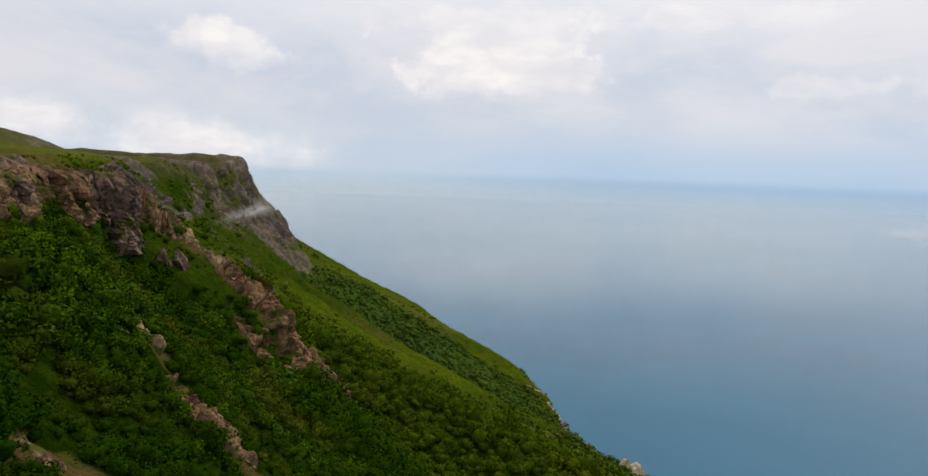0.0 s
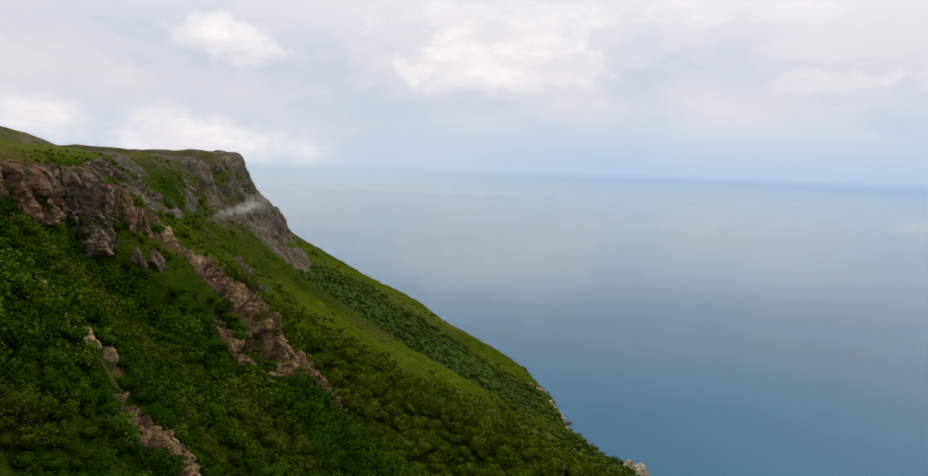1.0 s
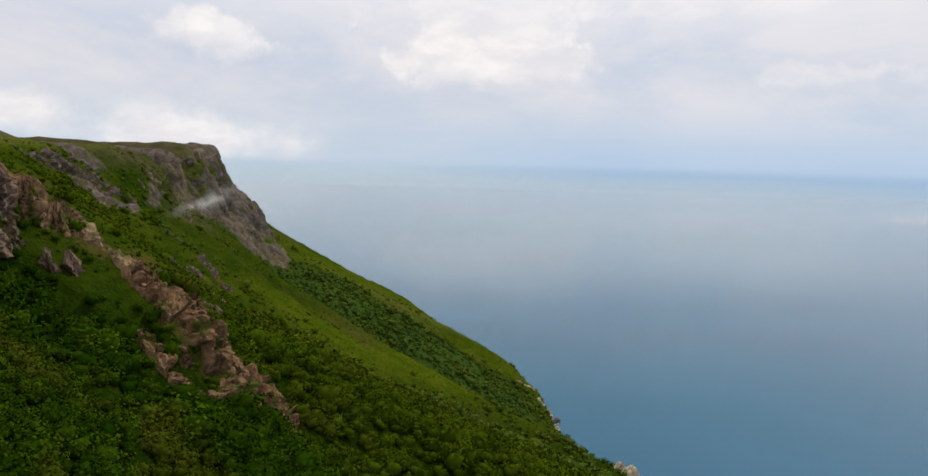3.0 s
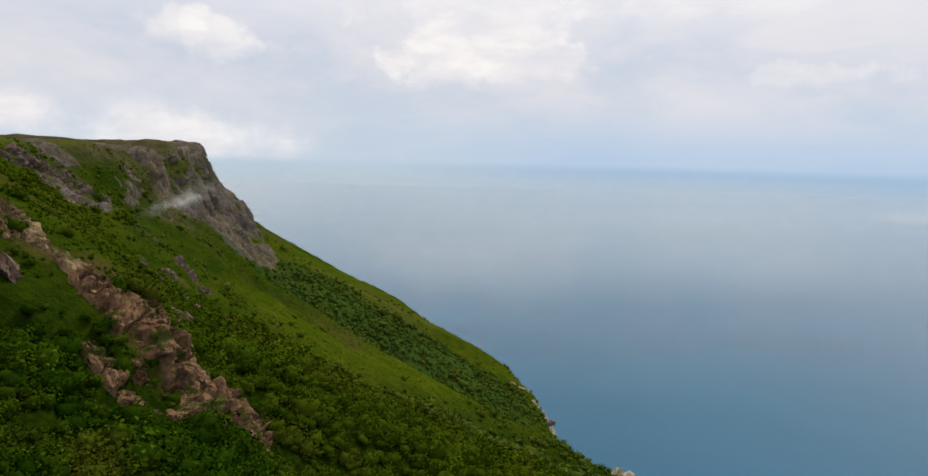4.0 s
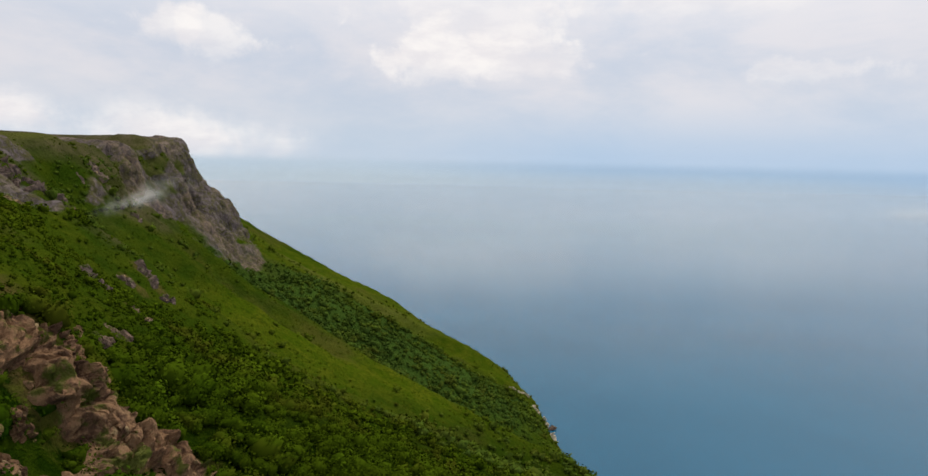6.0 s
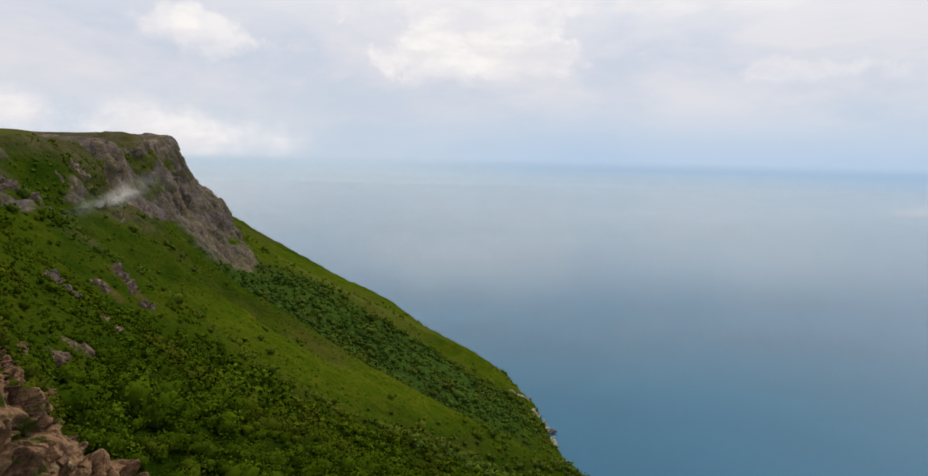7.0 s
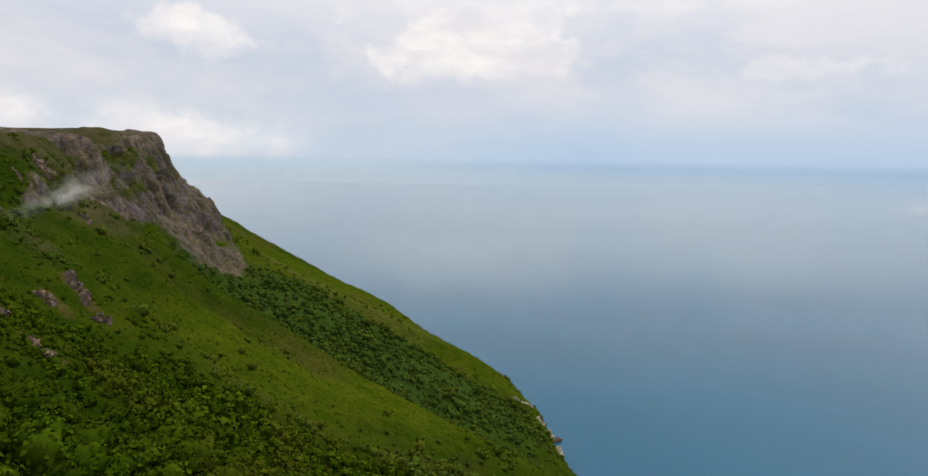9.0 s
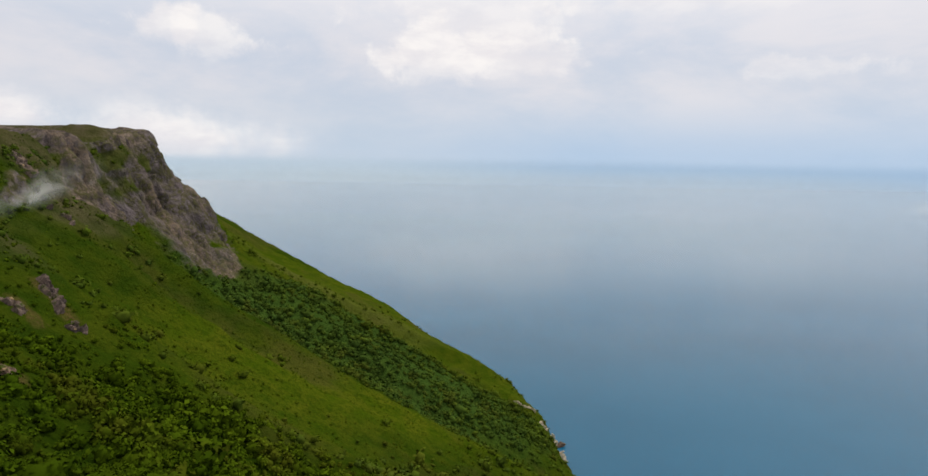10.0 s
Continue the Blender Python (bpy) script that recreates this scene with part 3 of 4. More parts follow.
def pillar(centre, wide, deep, low, top, seed, label, mat, blunt=12.0, lean=(0.0, 0.0), clefts=0.8):
    """A nose of upright rock that juts out of the hill: columns and clefts round a half-buried stump. lean: how far its top stands back."""
    front, right = np.array([0.5, -0.866, 0.0]), np.array([0.866, 0.5, 0.0])
    n, m = int(2 * math.pi * max(wide, deep) / 0.24), int((top - low) / 0.24)
    th, v = np.meshgrid(np.linspace(-math.pi, math.pi, n + 1), np.linspace(0, 1, m + 1), indexing="ij")
    trim = np.sqrt(np.clip(1 - v ** blunt, 0, 1))
    box = (np.abs(np.cos(th)) ** 4 + np.abs(np.sin(th)) ** 4) ** -0.25
    ring = (box * np.cos(th))[..., None] * front * deep + (box * np.sin(th))[..., None] * right * wide
    flat = np.array([*centre, 0.0]) + ring * ((1.14 - 0.2 * v) * trim)[..., None]
    flat = flat + np.stack([lean[0] * v, lean[1] * v, low + (top - low) * v], -1)
    local = np.stack([np.sin(th) * wide * 0.5 + seed, (low + (top - low) * v) * 0.15, np.cos(th) * deep * 0.5], -1)
    local = local + 0.1 * np.stack([fbm(flat * 0.3, 2, seed + 1), fbm(flat * 0.3, 2, seed + 2), 0 * v], -1)
    h1, c1 = facets(local, seed, 1.2)
    h2, c2 = facets(local * np.array([2.2, 2.6, 2.2]) + 3, seed + 5, 1.3)
    h3, c3 = facets(local * np.array([5.0, 7.0, 5.0]) + 7, seed + 15, 1.2)
    rough = (h1 - 0.5) * 1.3 + (h2 - 0.5) * 0.85 + (h3 - 0.5) * 0.34 - clefts * (1.0 * (1 - np.clip(c1 / 0.07, 0, 1)) + 0.4 * (1 - np.clip(c2 / 0.09, 0, 1)))
    out = ring / np.linalg.norm(ring, axis=-1, keepdims=True) * trim[..., None] + np.array([0, 0, 1.0]) * (0.8 * (1 - trim))[..., None]
    body = flat + out * (rough * (0.35 + 0.65 * trim))[..., None]
    ob = new("rock_buttress", mesh_from("rock_buttress", body, grid_faces(n + 1, m + 1), mat, smooth=False))
    rng = np.random.default_rng(seed)
    for i in range(4 if wide > 2 else 0):
        a, k = rng.integers(int(0.3 * n), int(0.7 * n)), rng.integers(m // 6, m - 3)
        size = rng.uniform(0.4, 0.9)
        piece = new("boulder", STONES[mat.name][rng.integers(0, 7)])
        piece.parent = ob
        piece.matrix_basis = Matrix.Translation(body[a, k] - out[a, k] * size * 0.4) @ pose(0, 0, 0, rng.uniform(-15, 15), rng.uniform(-15, 15), rng.uniform(0, 360)) @ Matrix.Diagonal((size * 0.8, size * 0.8, size * 1.5, 1))
    return tagged(ob, label, "rock", "rock outcrops on the slope")


def ground_tree():
    faces = grid_faces(*LAND.shape[:2])
    return BVHTree.FromPolygons(LAND.reshape(-1, 3).tolist(), faces.tolist())


GROUND_TREE = ground_tree()
outcrop([(50, 190.2, 2.2), (58, 190.9, 2.8), (66, 191.3, 2.8), (74, 190.9, 3.4), (80, 190.2, 4.0), (85, 189.8, 3.6)], 1.4, 63, "reddish brown rock face under the grassy top", step=0.24, mat=REDDISH, stones=10, stone=0.9, grain=(0.42, 0.17), pale=0.15, gaps=2.4, base=0.8, flute=0.8)
pillar((-54.4, 88.2), 5.2, 3.6, 181.6, 193.2, 61, "upright brown buttress with columns and clefts", DARK)
pillar((-56.2, 84.6), 3.2, 3.0, 185.0, 192.4, 62, "brown rock column beside the buttress", DARK)
pillar((-53.5, 78.5), 3.6, 3.0, 186.5, 193.6, 65, "reddish brown rock nose under the grassy top", REDDISH)
pillar((-51.2, 72.5), 3.8, 3.0, 187.5, 194.0, 66, "reddish brown rock nose with clefts", REDDISH)
pillar((-44.8, 59.0), 1.7, 2.2, 187.5, 193.2, 67, "pale brown slab at the end of the rock face", DARK)
pillar((-55.8, 95.2), 3.4, 3.4, 182.5, 193.4, 68, "rusty rock shoulder behind the buttress", REDDISH, blunt=2.6, clefts=0.4)
pillar((-53.0, 98.4), 3.2, 3.2, 181.0, 190.6, 69, "rusty rock shoulder sloping to the spur", REDDISH, blunt=2.4, clefts=0.4)
pillar((-50.2, 100.8), 2.8, 2.8, 179.5, 187.2, 70, "rusty rock at the head of the spur", REDDISH, blunt=2.4, clefts=0.4)
outcrop([(105, 186, 1.2), (102.5, 183, 1.7), (101.8, 180, 1.9), (101, 177, 2.0)], 0.9, 3, "narrow tan rock rib at the top of the spur", stones=9, stone=0.7, pale=0.6, mat=SCAR, gaps=1.6, base=0.45, grain=(0.45, 0.4))
outcrop([(101, 178.5, 1.8), (101, 175, 3.0), (100.8, 171, 3.6)], 1.4, 8, "pale brown rock at the head of the long spur", stones=12, stone=0.8, pale=0.45, grain=(0.4, 0.36), gaps=1.8, step=0.22, base=0.6)
outcrop([(101, 172, 2.6), (102.5, 168.5, 4.6), (104.8, 164, 7.9), (105.6, 160, 8.6), (104.8, 156.5, 5.4)], 2.0, 44, "long mauve-brown rock spur running down the green slope", stones=16, stone=0.9, pale=0.25, grain=(0.21, 0.2), gaps=2.2, step=0.22, base=0.75)
outcrop([(113.8, 158.5, 2.2), (112.4, 155.8, 3.9), (110.2, 152.8, 3.4), (109, 151, 1.8)], 2.0, 7, "broad mauve-brown rock at the foot of the spur", stones=9, stone=0.8, pale=0.5, grain=(0.26, 0.22), gaps=1.6, step=0.22, base=0.7)
outcrop([(94.5, 172, 1.0), (92.9, 169.3, 1.7), (92.1, 166, 1.8), (92.1, 163.2, 1.2)], 1.2, 5, "pale-edged rock rib beside the long spur", stones=14, stone=0.6, pale=0.6, grain=(0.35, 0.4), gaps=1.0, step=0.2, base=0.45)
outcrop([(96.6, 169.2, 0.8), (96, 166.5, 1.2), (95.8, 163.5, 1.5), (97, 160.5, 1.3)], 1.2, 9, "tilted pale slabs between rib and spur", stones=10, stone=0.6, pale=0.6, grain=(0.3, 0.55), gaps=0.9, step=0.2, base=0.4)
outcrop([(105.3, 174, 0.9), (107.5, 171, 1.6), (110, 168, 1.4)], 1.3, 10, "dark cleft rocks along the edge of the spur", stones=9, stone=0.7, pale=0.2, grain=(0.5, 0.4), gaps=0.8, step=0.2)
outcrop([(116, 171, 1.2), (117, 167, 2.0), (116, 164, 1.5)], 0.9, 6, "small dark rocks beside the long spur", stones=12, stone=0.7)
outcrop([(124.5, 167.5, 1.0), (124.5, 165.5, 1.9), (125, 163.5, 1.2)], 1.1, 12, "small mauve rock among the grass above the spur", mat=DARK, stones=6, stone=0.6, pale=0.3, gaps=1.0, step=0.2, grain=(0.4, 0.4))
outcrop([(110, 190, 2.0), (105, 187, 2.6), (101, 184, 1.8)], 1.3, 15, "reddish rock shoulder joining crag and spur", stones=12, mat=REDDISH)
outcrop([(84, 193.5, 1.4), (90, 193, 1.8), (95, 191, 2.6), (101, 189.5, 2.6)], 1.2, 11, "brown rock band below the plateau edge", stones=14, stone=0.9, grain=(0.2, 0.14), pale=0.15, gaps=0.55, mat=REDDISH)
outcrop([(68, 194, 1.4), (76, 194, 1.8), (84, 193.5, 1.6)], 1.0, 13, "weathered brown crag edge under the grassy top", stones=12, stone=0.9, grain=(0.2, 0.14), pale=0.2, mat=DARK, gaps=0.7)
pillar((-45.4, 92.0), 0.75, 0.7, 177.2, 181.9, 17, "small upright mauve rock among shrubs", DARK, blunt=1.5, lean=(-0.9, 0.2), clefts=0.3)
pillar((-42.9, 93.8), 0.8, 0.7, 175.0, 181.4, 19, "pointed mauve rock among shrubs", DARK, blunt=1.4, lean=(-2.2, 0.4), clefts=0.3)
BARE.append((np.array([on_land(y, h)[0] for y, h in ((92, 180), (91.5, 178.5), (94, 178.5), (93.2, 176.5))]), np.full(4, 0.9)))
outcrop([(56.5, 184.5, 0.6), (55, 182, 0.9), (53.5, 179.5, 1.1), (52, 177.2, 0.6)], 0.9, 21, "pale small rock rib among shrubs", stones=18, stone=0.42, pale=0.6, mat=SCAR, cell=0.6, gaps=0.5, base=0.5, step=0.17)
outcrop([(50, 177.2, 0.6), (48.5, 175.8, 1.2), (48, 174.2, 1.7), (48.3, 172, 1.7), (48.5, 169, 1.0)], 0.9, 23, "pale brown rock rib among shrubs", stones=24, stone=0.42, pale=0.5, cell=0.6, gaps=0.45, base=0.5, step=0.17)
outcrop([(28, 182, 0.5), (29, 180, 1.0), (29.5, 177.5, 0.7)], 0.35, 25, "bare brown rock patch on the slope", stones=5, stone=0.3, pale=0.4, cell=0.6, gaps=0.5, step=0.16)
outcrop([(195, 165, 1.2), (192, 161.5, 2.6), (190, 158, 2.2), (188.5, 155.5, 1.2)], 1.7, 27, "small dark rock outcrop in the meadow", mat=CRAG, stones=10, gaps=0.7, step=0.25, grain=(0.35, 0.35))
outcrop([(161, 169.5, 1.4), (159.5, 167, 2.4), (160, 164.5, 1.4)], 1.5, 29, "small mauve rock outcrop in the meadow", mat=CRAG, stones=8, gaps=0.9, step=0.25, grain=(0.35, 0.35))
outcrop([(183, 164, 1.0), (181.5, 162, 1.7), (180.5, 160, 1.0)], 1.2, 30, "small grey-brown rock outcrop in the meadow", mat=CRAG, stones=6, gaps=0.7, step=0.25, grain=(0.4, 0.4))
outcrop([(155.5, 163.5, 0.9), (154.5, 161.8, 1.7), (154, 160, 1.0)], 0.8, 31, "low brown rock outcrop above the meadow", mat=DARK, stones=5, gaps=0.6, step=0.25, grain=(0.4, 0.4))
outcrop([(130.5, 167, 0.8), (131, 165.3, 1.5), (131.5, 163.5, 0.8)], 0.8, 32, "low mauve rock in the green slope", mat=DARK, stones=4, gaps=0.6, step=0.22, grain=(0.4, 0.4))
outcrop([(262, 66.5, 1.0), (263, 63.5, 1.8), (264, 60, 1.2)], 3.0, 33, "pale yellow rock knob on the lower slope", mat=PALE, stones=4, stone=1.2, gaps=1.6, base=0.8)
outcrop([(181, 191.5, 2.6), (189, 190, 5.4), (197, 187.2, 7.2), (203, 183.5, 6.4), (207, 180, 3.0)], 2.2, 51, "grey jointed crag below the plateau rim", mat=CRAG, step=0.4, stones=16, stone=1.2, grain=(0.24, 0.14), pale=0.1, gaps=1.5, flute=0.8)
outcrop([(209, 180, 1.6), (213, 177.5, 3.0), (217, 175, 1.6)], 1.8, 53, "grey crag in the green gully", mat=CRAG, step=0.5, stones=16, stone=1.3, grain=(0.14, 0.1), pale=0.1, gaps=0.45)
outcrop([(257, 188.5, 2.0), (261, 184.5, 4.6), (263, 180.5, 2.6)], 2.2, 55, "weathered grey crag beside the green gully", mat=CRAG, step=0.55, stones=14, stone=1.4, grain=(0.14, 0.1), pale=0.15, gaps=0.4)
outcrop([(246, 174, 1.2), (246, 171, 2.4), (246, 168.5, 1.4)], 1.8, 57, "small grey crag under the drifting mist", mat=CRAG, step=0.5, stones=9, stone=1.2, grain=(0.14, 0.1), pale=0.2, gaps=0.4)
outcrop([(235, 187, 1.4), (238, 184, 3.2), (239.5, 181, 1.8)], 1.8, 59, "grey rock under the plateau grass", mat=CRAG, step=0.5, stones=9, stone=1.2, grain=(0.14, 0.1), pale=0.15, gaps=0.4)
outcrop([(181, 181.5, 0.8), (183, 180, 1.2), (185, 179, 0.8)], 0.7, 58, "pale rock scar below the grey crag", mat=SCAR, stones=8, stone=0.7)
for yy, hh, half, high, seed in ((447, 33, 1.0, 1.6, 65), (436, 25, 1.2, 2.0, 67), (434, 16, 1.3, 2.2, 69), (432, 6, 1.6, 2.4, 71)):
    outcrop([(yy - 1.5, hh + 4, half * 0.6), (yy, hh, half), (yy + 1.0, hh - 4.5, half * 0.7)], high, seed, "pale cream rock cliff at the water's edge", mat=PALE, step=0.4, stones=4, stone=1.1, gaps=1.0, base=0.6)
sea_rock = tagged(new("sea_rock", STONES["umber_rock"][2]), "small dark rock standing in the sea off the cliff", "rock")
sea_rock.matrix_basis = Matrix.Translation((85.5, 461, 1.0)) @ pose(0, 0, 0, 0, 0, 20) @ Matrix.Diagonal((5.5, 3.0, 5.5, 1))


# ---- shrubs ----
def crown_parts(rng, cards, size, lobes, core):
    """A shrub about 1 m in radius: a lumpy heart and leaf tufts on rounded lobes, some lobes with lighter leaves.
    The heart is toned darker, shade painted into it. Gives corner points, quads, triangles and how light each point's
    leaves are."""
    centres = np.concatenate([[[0, 0, 0.5]], np.stack([rng.uniform(-0.6, 0.6, lobes), rng.uniform(-0.6, 0.6, lobes), rng.uniform(0.3, 0.85, lobes)], 1)])
    radii = np.concatenate([[0.6], rng.uniform(0.3, 0.5, lobes)])
    v, f = core
    mid = np.array([0, 0, 0.45])
    reach = np.zeros(len(v))
    for c, r in zip(centres, radii):
        along = v @ (c - mid)
        off = np.sum((c - mid) ** 2) - along ** 2
        reach = np.maximum(reach, np.where(off < r * r, along + np.sqrt(np.clip(r * r - off, 0, None)), 0))
    heart = mid + v * (np.maximum(reach, 0.35) * 0.74 * (1 + 0.16 * rng.normal(size=len(v))))[:, None]
    which = rng.integers(0, lobes + 1, cards)
    d = rng.normal(size=(cards, 3))
    d[:, 2] = np.abs(d[:, 2]) * 1.1 - 0.3
    d /= np.linalg.norm(d, axis=1, keepdims=True)
    spot = centres[which] + d * (radii[which] * rng.uniform(0.78, 1.3, cards))[:, None]
    n = d + rng.normal(size=(cards, 3)) * 0.22 + np.array([0, 0, 0.3])
    n /= np.linalg.norm(n, axis=1, keepdims=True)
    a = np.cross(n, rng.normal(size=(cards, 3)))
    a /= np.linalg.norm(a, axis=1, keepdims=True)
    b = np.cross(n, a)
    s = size * rng.uniform(0.6, 1.25, cards)[:, None]
    droop = n * s * 0.35
    quad = np.stack([spot - a * s - droop * 0.6, spot - b * s * 0.6, spot + a * s - droop, spot + b * s * 0.75], 1).reshape(-1, 3)
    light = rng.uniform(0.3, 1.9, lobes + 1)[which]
    # heart points get a darker tone: the crown's inner shade put into colour
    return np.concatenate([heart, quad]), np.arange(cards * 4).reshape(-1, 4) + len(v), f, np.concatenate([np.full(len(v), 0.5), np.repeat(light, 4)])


def mixed_mesh(name, verts, quads, tris, mat, tint, grass):
    me = bpy.data.meshes.new(name)
    me.vertices.add(len(verts))
    me.vertices.foreach_set("co", np.asarray(verts, dtype=np.float32).ravel())
    nq, nt = len(quads), len(tris)
    me.loops.add(nq * 4 + nt * 3)
    me.loops.foreach_set("vertex_index", np.concatenate([quads.ravel(), tris.ravel()]).astype(np.int32))
    me.polygons.add(nq + nt)
    me.polygons.foreach_set("loop_start", np.concatenate([np.arange(nq) * 4, nq * 4 + np.arange(nt) * 3]).astype(np.int32))
    me.polygons.foreach_set("loop_total", np.concatenate([np.full(nq, 4), np.full(nt, 3)]).astype(np.int32))
    me.polygons.foreach_set("use_smooth", np.full(nq + nt, True))
    me.materials.append(mat)
    me.update(calc_edges=True)
    paint(me, "tint", tint)
    paint(me, "grass", grass)
    return me


def scatter(rng, count, y_range, h_range, keep, clear=0.0):
    ys = rng.uniform(*y_range, count)
    hs = rng.uniform(*h_range, count)
    start = len(INLAND) - 1
    j = np.clip(np.searchsorted(ALONG, ys), 1, len(ALONG) - 1) - (rng.random(count) < 0.5)
    k = start + np.clip(np.searchsorted(-DOWN, -hs), 1, len(DOWN) - 2)
    p = LAND[j, k] + (LAND[j, k + 1] - LAND[j, k]) * rng.random(count)[:, None]
    p[:, 1] = p[:, 1] + rng.uniform(-0.4, 0.4, count)
    good = rng.random(count) < keep(p[:, 1], p[:, 2], MASK[j, k], p[:, 0]) * (1 - 0.4 * soil_mask(p))
    for spine, half in BARE:
        near = np.flatnonzero(good & (np.abs(p - spine.mean(0)).max(1) < np.ptp(spine, axis=0).max() + 12))
        if len(near):
            gap = np.linalg.norm(p[near, None] - spine[None, ::2], axis=2) - (clear + np.minimum(0.7 * half, 1.0 + 0.4 * half))[None, ::2]
            good[near[gap.min(1) < 0]] = False
    return p[good], FACING[j, k][good]


def shrub_mass(name, seed, pts, ups, scale, cards, size, lobes, core, mat, label):
    rng = np.random.default_rng(seed)
    verts, quads, tris, tint, grass, base = [], [], [], [], [], 0
    for m in range(9):
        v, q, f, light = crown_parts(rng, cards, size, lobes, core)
        p, up = pts[m::9], ups[m::9]
        k = len(p)
        if not k:
            continue
        s = scale * rng.uniform(0.45, 1.0, k) * rng.uniform(1.0, 1.6, k) * (1 + 0.3 * fbm(p * 0.06, 2, 3))
        open_ground = np.clip(1.15 - thicket_mask(p[:, 1], p[:, 2]) * np.interp(p[:, 1], [98, 140, 300, 330], [1.0, 0.62, 0.62, 0.85]) - 0.3 * rng.random(k), 0, 1)
        s = s * (1 - 0.45 * open_ground) * np.interp(p[:, 1], [105, 130, 200, 230], [1.0, 1.35, 1.35, 1.0])
        s = s * (1 + 0.55 * np.clip(fbm(p * np.array([0.16, 0.3, 0.34]), 2, 83), -0.5, 1))
        turn = rng.uniform(0, 2 * np.pi, k)
        c, si = np.cos(turn)[:, None], np.sin(turn)[:, None]
        tall = rng.uniform(0.75, 1.25, k)[:, None]
        w = np.stack([v[:, 0] * c - v[:, 1] * si, v[:, 0] * si + v[:, 1] * c, v[:, 2] * tall], -1) * s[:, None, None] + (p - up * s[:, None] * 0.15)[:, None]
        shift = base + np.arange(k) * len(v)
        verts.append(w.reshape(-1, 3))
        quads.append((q[None] + shift[:, None, None]).reshape(-1, 4))
        tris.append((f[None] + shift[:, None, None]).reshape(-1, 3))
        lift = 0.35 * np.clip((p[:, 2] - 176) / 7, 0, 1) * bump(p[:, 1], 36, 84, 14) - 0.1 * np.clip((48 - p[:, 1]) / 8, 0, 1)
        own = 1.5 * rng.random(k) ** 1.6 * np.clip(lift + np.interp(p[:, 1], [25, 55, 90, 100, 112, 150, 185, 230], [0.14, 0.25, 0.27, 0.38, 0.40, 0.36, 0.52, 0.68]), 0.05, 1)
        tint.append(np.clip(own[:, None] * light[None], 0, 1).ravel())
        lone = 0.3 * np.clip(1 - 1.6 * thicket_mask(p[:, 1], p[:, 2]), 0, 1) * np.clip((p[:, 1] - 125) / 30, 0, 1)
        grass.append(np.repeat(np.clip(grass_tone(p[:, 1], p[:, 2]) + lone + rng.uniform(-0.15, 0.15, k), 0, 1), len(v)))
        base += k * len(v)
    me = mixed_mesh(name, np.concatenate(verts), np.concatenate(quads), np.concatenate(tris), mat, np.concatenate(tint), np.concatenate(grass))
    return tagged(new(name, me), label, "shrubs", kind="stuff")


def near_keep(y, h, rock, x):
    lush = fbm(np.stack([y * 0.07, h * 0.1, 0 * y], -1), 3, 81)
    seen = np.where((x > -0.86 * y - 2) & (h > 193 - 0.66 * y - 8), 1.0, 0.2)
    clump = np.clip(0.95 + 1.6 * fbm(np.stack([x * 0.16, y * 0.3, h * 0.34], -1), 2, 83), 0.4, 1)
    return clump * np.clip(0.10 + thicket_mask(y, h) * 1.0 + 0.4 * lush, 0.06, 1) * (rock < 0.4) * (h < 194) * seen


def far_keep(y, h, rock, x):
    lush = fbm(np.stack([y * 0.02, h * 0.04, 0 * y], -1), 3, 91)
    return np.clip(0.02 + 1.1 * thicket_mask(y, h) + 0.25 * lush, 0.01, 1) * (1 - 0.85 * meadow_mask(y, h) * (y < 330)) * (rock < 0.4)


RNG = np.random.default_rng(4)
SHRUB_LABEL = "low dark green shrub on the slope"
pts, ups = scatter(RNG, 6400, (16, 80), (148, 196), near_keep, clear=0.35)
single = (np.abs(pts[:, 1] - 56) < 13) & (np.abs(pts[:, 2] - 177) < 7.5)
chosen = np.flatnonzero(single)[:260]
rest = np.ones(len(pts), bool)
rest[chosen] = False
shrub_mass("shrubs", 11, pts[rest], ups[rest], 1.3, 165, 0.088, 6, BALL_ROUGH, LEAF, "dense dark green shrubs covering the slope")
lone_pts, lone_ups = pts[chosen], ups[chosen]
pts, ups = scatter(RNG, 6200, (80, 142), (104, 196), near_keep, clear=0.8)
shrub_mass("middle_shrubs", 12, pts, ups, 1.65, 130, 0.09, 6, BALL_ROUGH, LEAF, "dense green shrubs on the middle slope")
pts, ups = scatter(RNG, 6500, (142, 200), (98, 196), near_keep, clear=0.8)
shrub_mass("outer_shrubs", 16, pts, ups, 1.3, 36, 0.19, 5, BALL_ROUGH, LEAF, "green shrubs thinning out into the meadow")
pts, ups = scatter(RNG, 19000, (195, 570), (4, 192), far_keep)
shrub_mass("far_shrubs", 13, pts, ups, 2.3, 26, 0.2, 4, BALL_ROUGH, LEAF_HAZED, "dark green scrub on the far slope")


def open_keep(y, h, rock, x):
    lush = fbm(np.stack([y * 0.05, h * 0.07, 0 * y], -1), 3, 95)
    return np.clip(1.0 - thicket_mask(y, h) + 0.5 * lush, 0, 1) * (rock < 0.45) * (h < 197)


pts, ups = scatter(RNG, 11000, (55, 345), (60, 199), open_keep)
more, rise = scatter(RNG, 3000, (104, 178), (146, 188), open_keep)
pts, ups = np.concatenate([pts, more]), np.concatenate([ups, rise])
shrub_mass("tussocks", 14, pts, ups, 0.62, 12, 0.34, 2, BALL_ROUGH, LEAF, "yellow-green grass tussocks on the open slope")


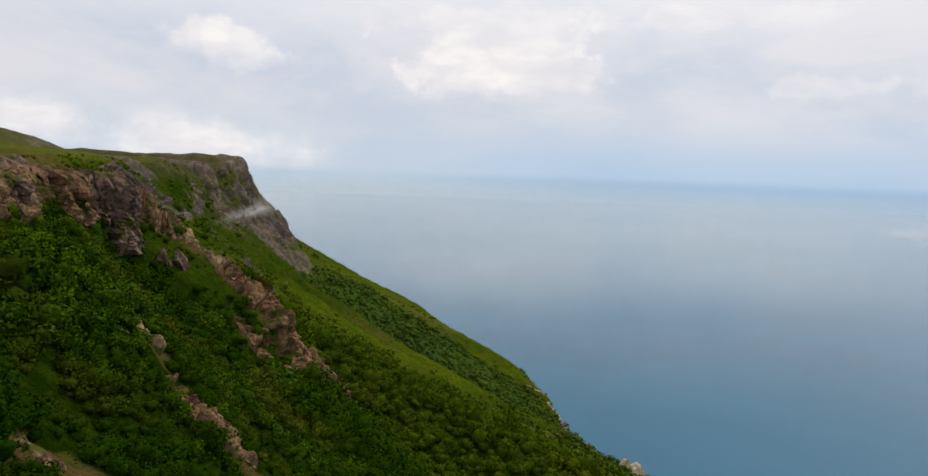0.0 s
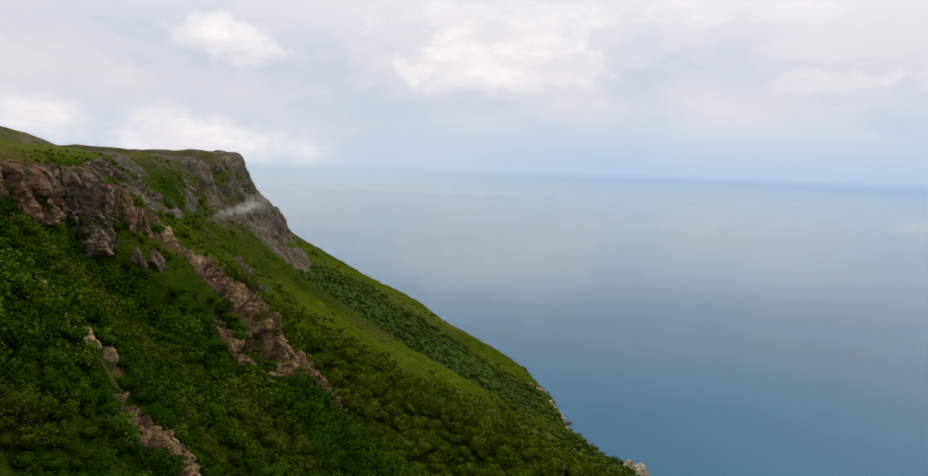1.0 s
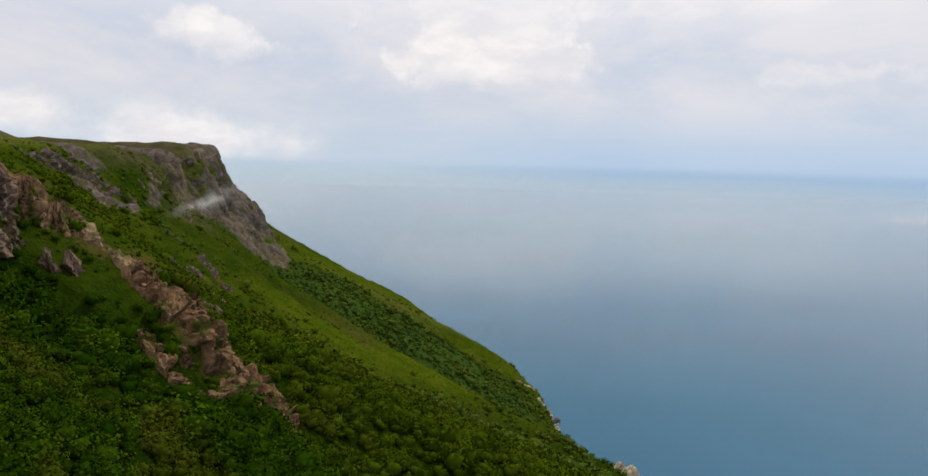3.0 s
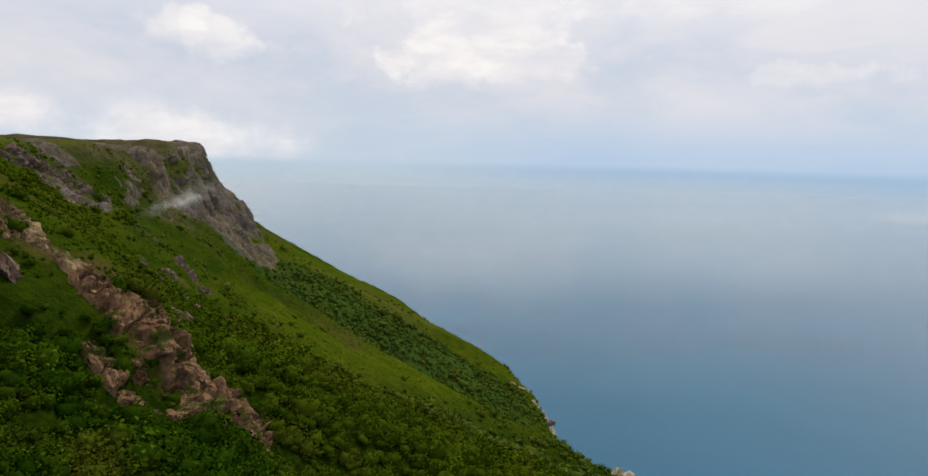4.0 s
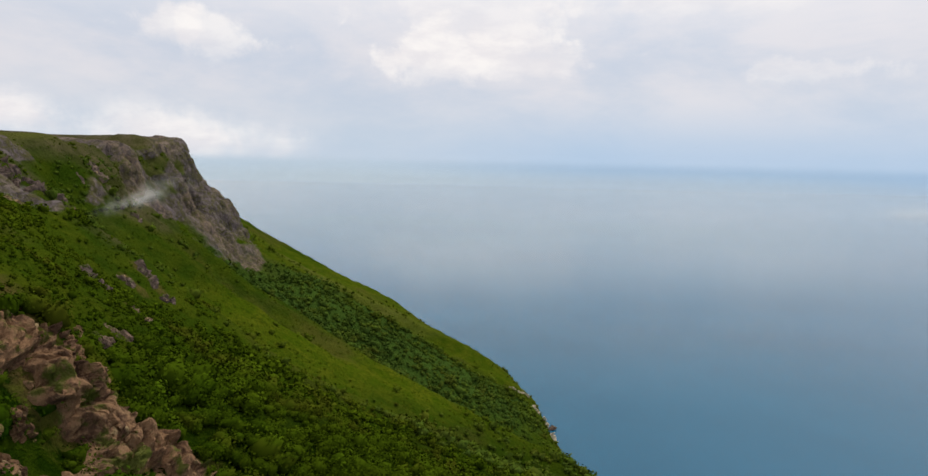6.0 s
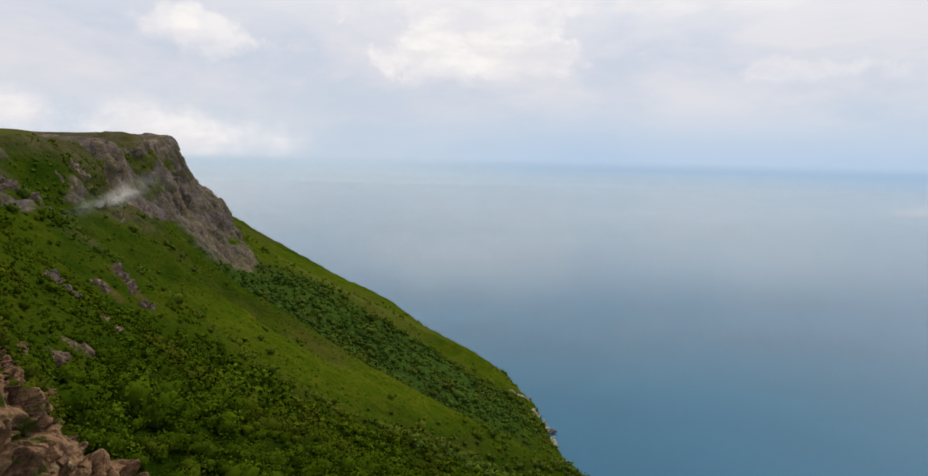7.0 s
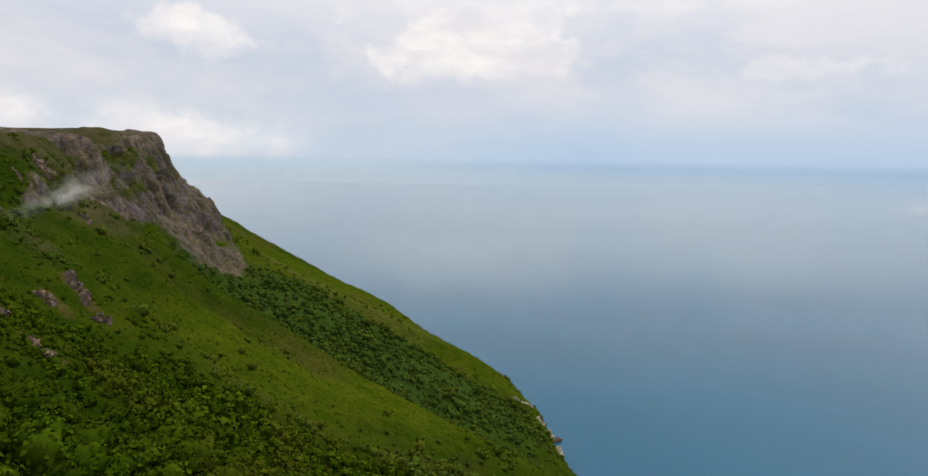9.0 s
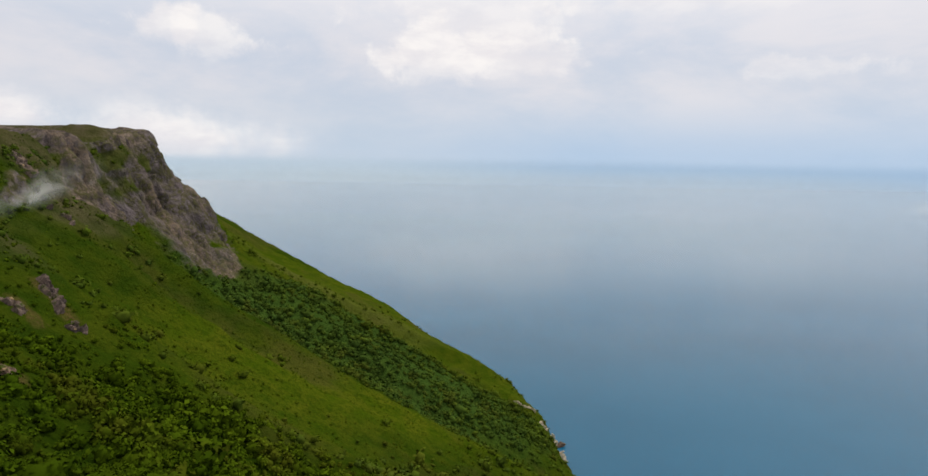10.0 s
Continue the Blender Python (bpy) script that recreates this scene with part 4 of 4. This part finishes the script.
def stems(rng):
    """A few tapered woody stems from the root up into the crown."""
    verts, faces = [], []
    for s in range(5):
        lean = rng.uniform(0, 2 * math.pi)
        tip = Vector((math.cos(lean) * 0.4, math.sin(lean) * 0.4, rng.uniform(0.5, 0.75)))
        for end, r in ((Vector((0, 0, -0.25)), 0.05), (tip * 0.5 + Vector((0, 0, 0.05)), 0.035), (tip, 0.012)):
            verts += [(end.x + r * math.cos(a * math.pi / 2.5), end.y + r * math.sin(a * math.pi / 2.5), end.z) for a in range(5)]
        o = s * 15
        faces += [(o + 5 * l + a, o + 5 * l + (a + 1) % 5, o + 5 * l + 5 + (a + 1) % 5, o + 5 * l + 5 + a) for l in (0, 1) for a in range(5)]
    return mesh_from("stems", verts, faces, BARK)


def shrub_kinds(count):
    rng = np.random.default_rng(77)
    made = []
    for i in range(count):
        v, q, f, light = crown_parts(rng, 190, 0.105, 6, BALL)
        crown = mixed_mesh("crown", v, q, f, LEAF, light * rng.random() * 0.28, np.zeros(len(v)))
        made.append((crown, stems(rng)))
    return made


def make_shrubs():
    rng = np.random.default_rng(78)
    kinds = shrub_kinds(6)
    first = []
    for crown, wood in kinds:
        root = new("shrub")
        for name, data in (("crown", crown), ("stems", wood)):
            new(name, data).parent = root
        first.append(tagged(root, SHRUB_LABEL, "shrub", "low shrubs on the near slope"))
    for i, (p, up) in enumerate(zip(lone_pts, lone_ups)):
        s = 1.1 * rng.uniform(0.6, 1.35)
        m = Matrix.Translation(p - up * s * 0.15) @ pose(0, 0, 0, 0, 0, rng.uniform(0, 360))
        ob = first[i] if i < len(first) else copy_thing(first[i % len(first)], Matrix())
        ob.matrix_basis = m @ Matrix.Diagonal((s, s, s * rng.uniform(0.8, 1.2), 1))


make_shrubs()


# ---- mist ----
def make_mist(name, strength, scale, colour=(0.90, 0.88, 0.85), even=0.0):
    m = bpy.data.materials.new(name)
    m.use_nodes = True
    t = m.node_tree
    t.nodes.clear()
    front, back, clear, both, veil, out = (t.nodes.new("ShaderNode" + k) for k in ("BsdfDiffuse", "BsdfTranslucent", "BsdfTransparent", "MixShader", "MixShader", "OutputMaterial"))
    front.inputs[0].default_value = back.inputs[0].default_value = (*colour, 1)
    for a, z in ((front.outputs[0], both.inputs[1]), (back.outputs[0], both.inputs[2]), (clear.outputs[0], veil.inputs[1]), (both.outputs[0], veil.inputs[2]), (veil.outputs[0], out.inputs[0])):
        t.links.new(a, z)
    cloud = noisy(t, place(t), scale, 5, 0.55, 0.6)
    f = maths(t, "ADD", maths(t, "MULTIPLY", ramp(t, cloud, 0.36, 0.66), 1 - even), even)
    t.links.new(maths(t, "MULTIPLY", maths(t, "MULTIPLY", f, attribute(t, "body")), strength), veil.inputs[0])
    return m


def mist(centre, along, up, long, tall, deep, seed, label, mat, layers=2):
    """A wisp of mist: several thin wavy veils behind one another, each fading out to its rim."""
    rng = np.random.default_rng(seed)
    along, up = Vector(along).normalized(), Vector(up).normalized()
    away = along.cross(up).normalized()
    ob = new("mist_wisp")
    ob.location = centre
    for i in range(layers):
        u, v = np.meshgrid(np.linspace(-1, 1, 25), np.linspace(-1, 1, 15), indexing="ij")
        k = (i - (layers - 1) / 2) / layers
        size = 1 - 0.5 * abs(k) + 0.2 * rng.normal()
        wave = fbm(np.stack([u * 1.5 + i, v * 1.5, 0 * u + seed], -1), 3, seed + i) * 0.5
        shift = rng.normal(size=2) * 0.15
        pts = ((u * size + shift[0])[..., None] * np.array(along) * long + (v * size + shift[1] + 0.25 * wave)[..., None] * np.array(up) * tall
               + (2 * k + 0.4 * wave)[..., None] * np.array(away) * deep)
        me = mesh_from("veil", pts, grid_faces(25, 15), mat)
        paint(me, "body", np.clip(1 - np.sqrt(u ** 2 + v ** 2), 0, 1) ** 1.3)
        veil = new("veil", me)
        veil.parent = ob
    return tagged(ob, label, "mist")


mist((-66.5, 188, 180.8), (0.92, -0.2, 0.30), (-0.26, 0, 0.9), 17, 3.2, 3.0, 5, "thin white wisp of mist drifting before the cliff", make_mist("thin_mist", 0.42, 0.2))
mist((420, 575, 155), (0.8, -0.58, 0.05), (0, 0, 1), 62, 13, 12, 9, "pale bank of mist drifting low over the sea", make_mist("far_mist", 0.3, 0.022))


def haze(stations, seed, label, mat):
    """Thin sea haze: a few wide upright veils one behind another, fading out at their rims."""
    ob = new("haze_bank")
    for i, (yy, x0, x1, dense, low, high) in enumerate(stations):
        u, v = np.meshgrid(np.linspace(0, 1, 41), np.linspace(0, 1, 25), indexing="ij")
        wave = fbm(np.stack([u * 4 + i, v * 2, 0 * u + seed], -1), 3, seed + i)
        pts = np.stack([x0 + (x1 - x0) * u, yy + 9 * wave, -0.5 + 216 * v], -1)
        me = mesh_from("veil", pts, grid_faces(41, 25), mat)
        paint(me, "body", dense * bump(u, 0.14, 0.86, 0.28) * bump(v, low, high, 0.6))
        veil = new("veil", me)
        veil.parent = ob
    return tagged(ob, label, "haze")


haze([(740, -900, 800, 0.245, 0.30, 0.70), (790, -900, 800, 0.245, 0.30, 0.70), (1330, -1500, 1900, 0.245, 0.30, 0.70), (2600, -3000, 2600, 0.235, 0.30, 0.70), (2700, -3000, 2600, 0.235, 0.30, 0.70)], 15,
     "thin pale sea haze lying behind the headland", make_mist("sea_haze", 1.0, 0.006, (0.78, 0.845, 0.875), even=0.9))
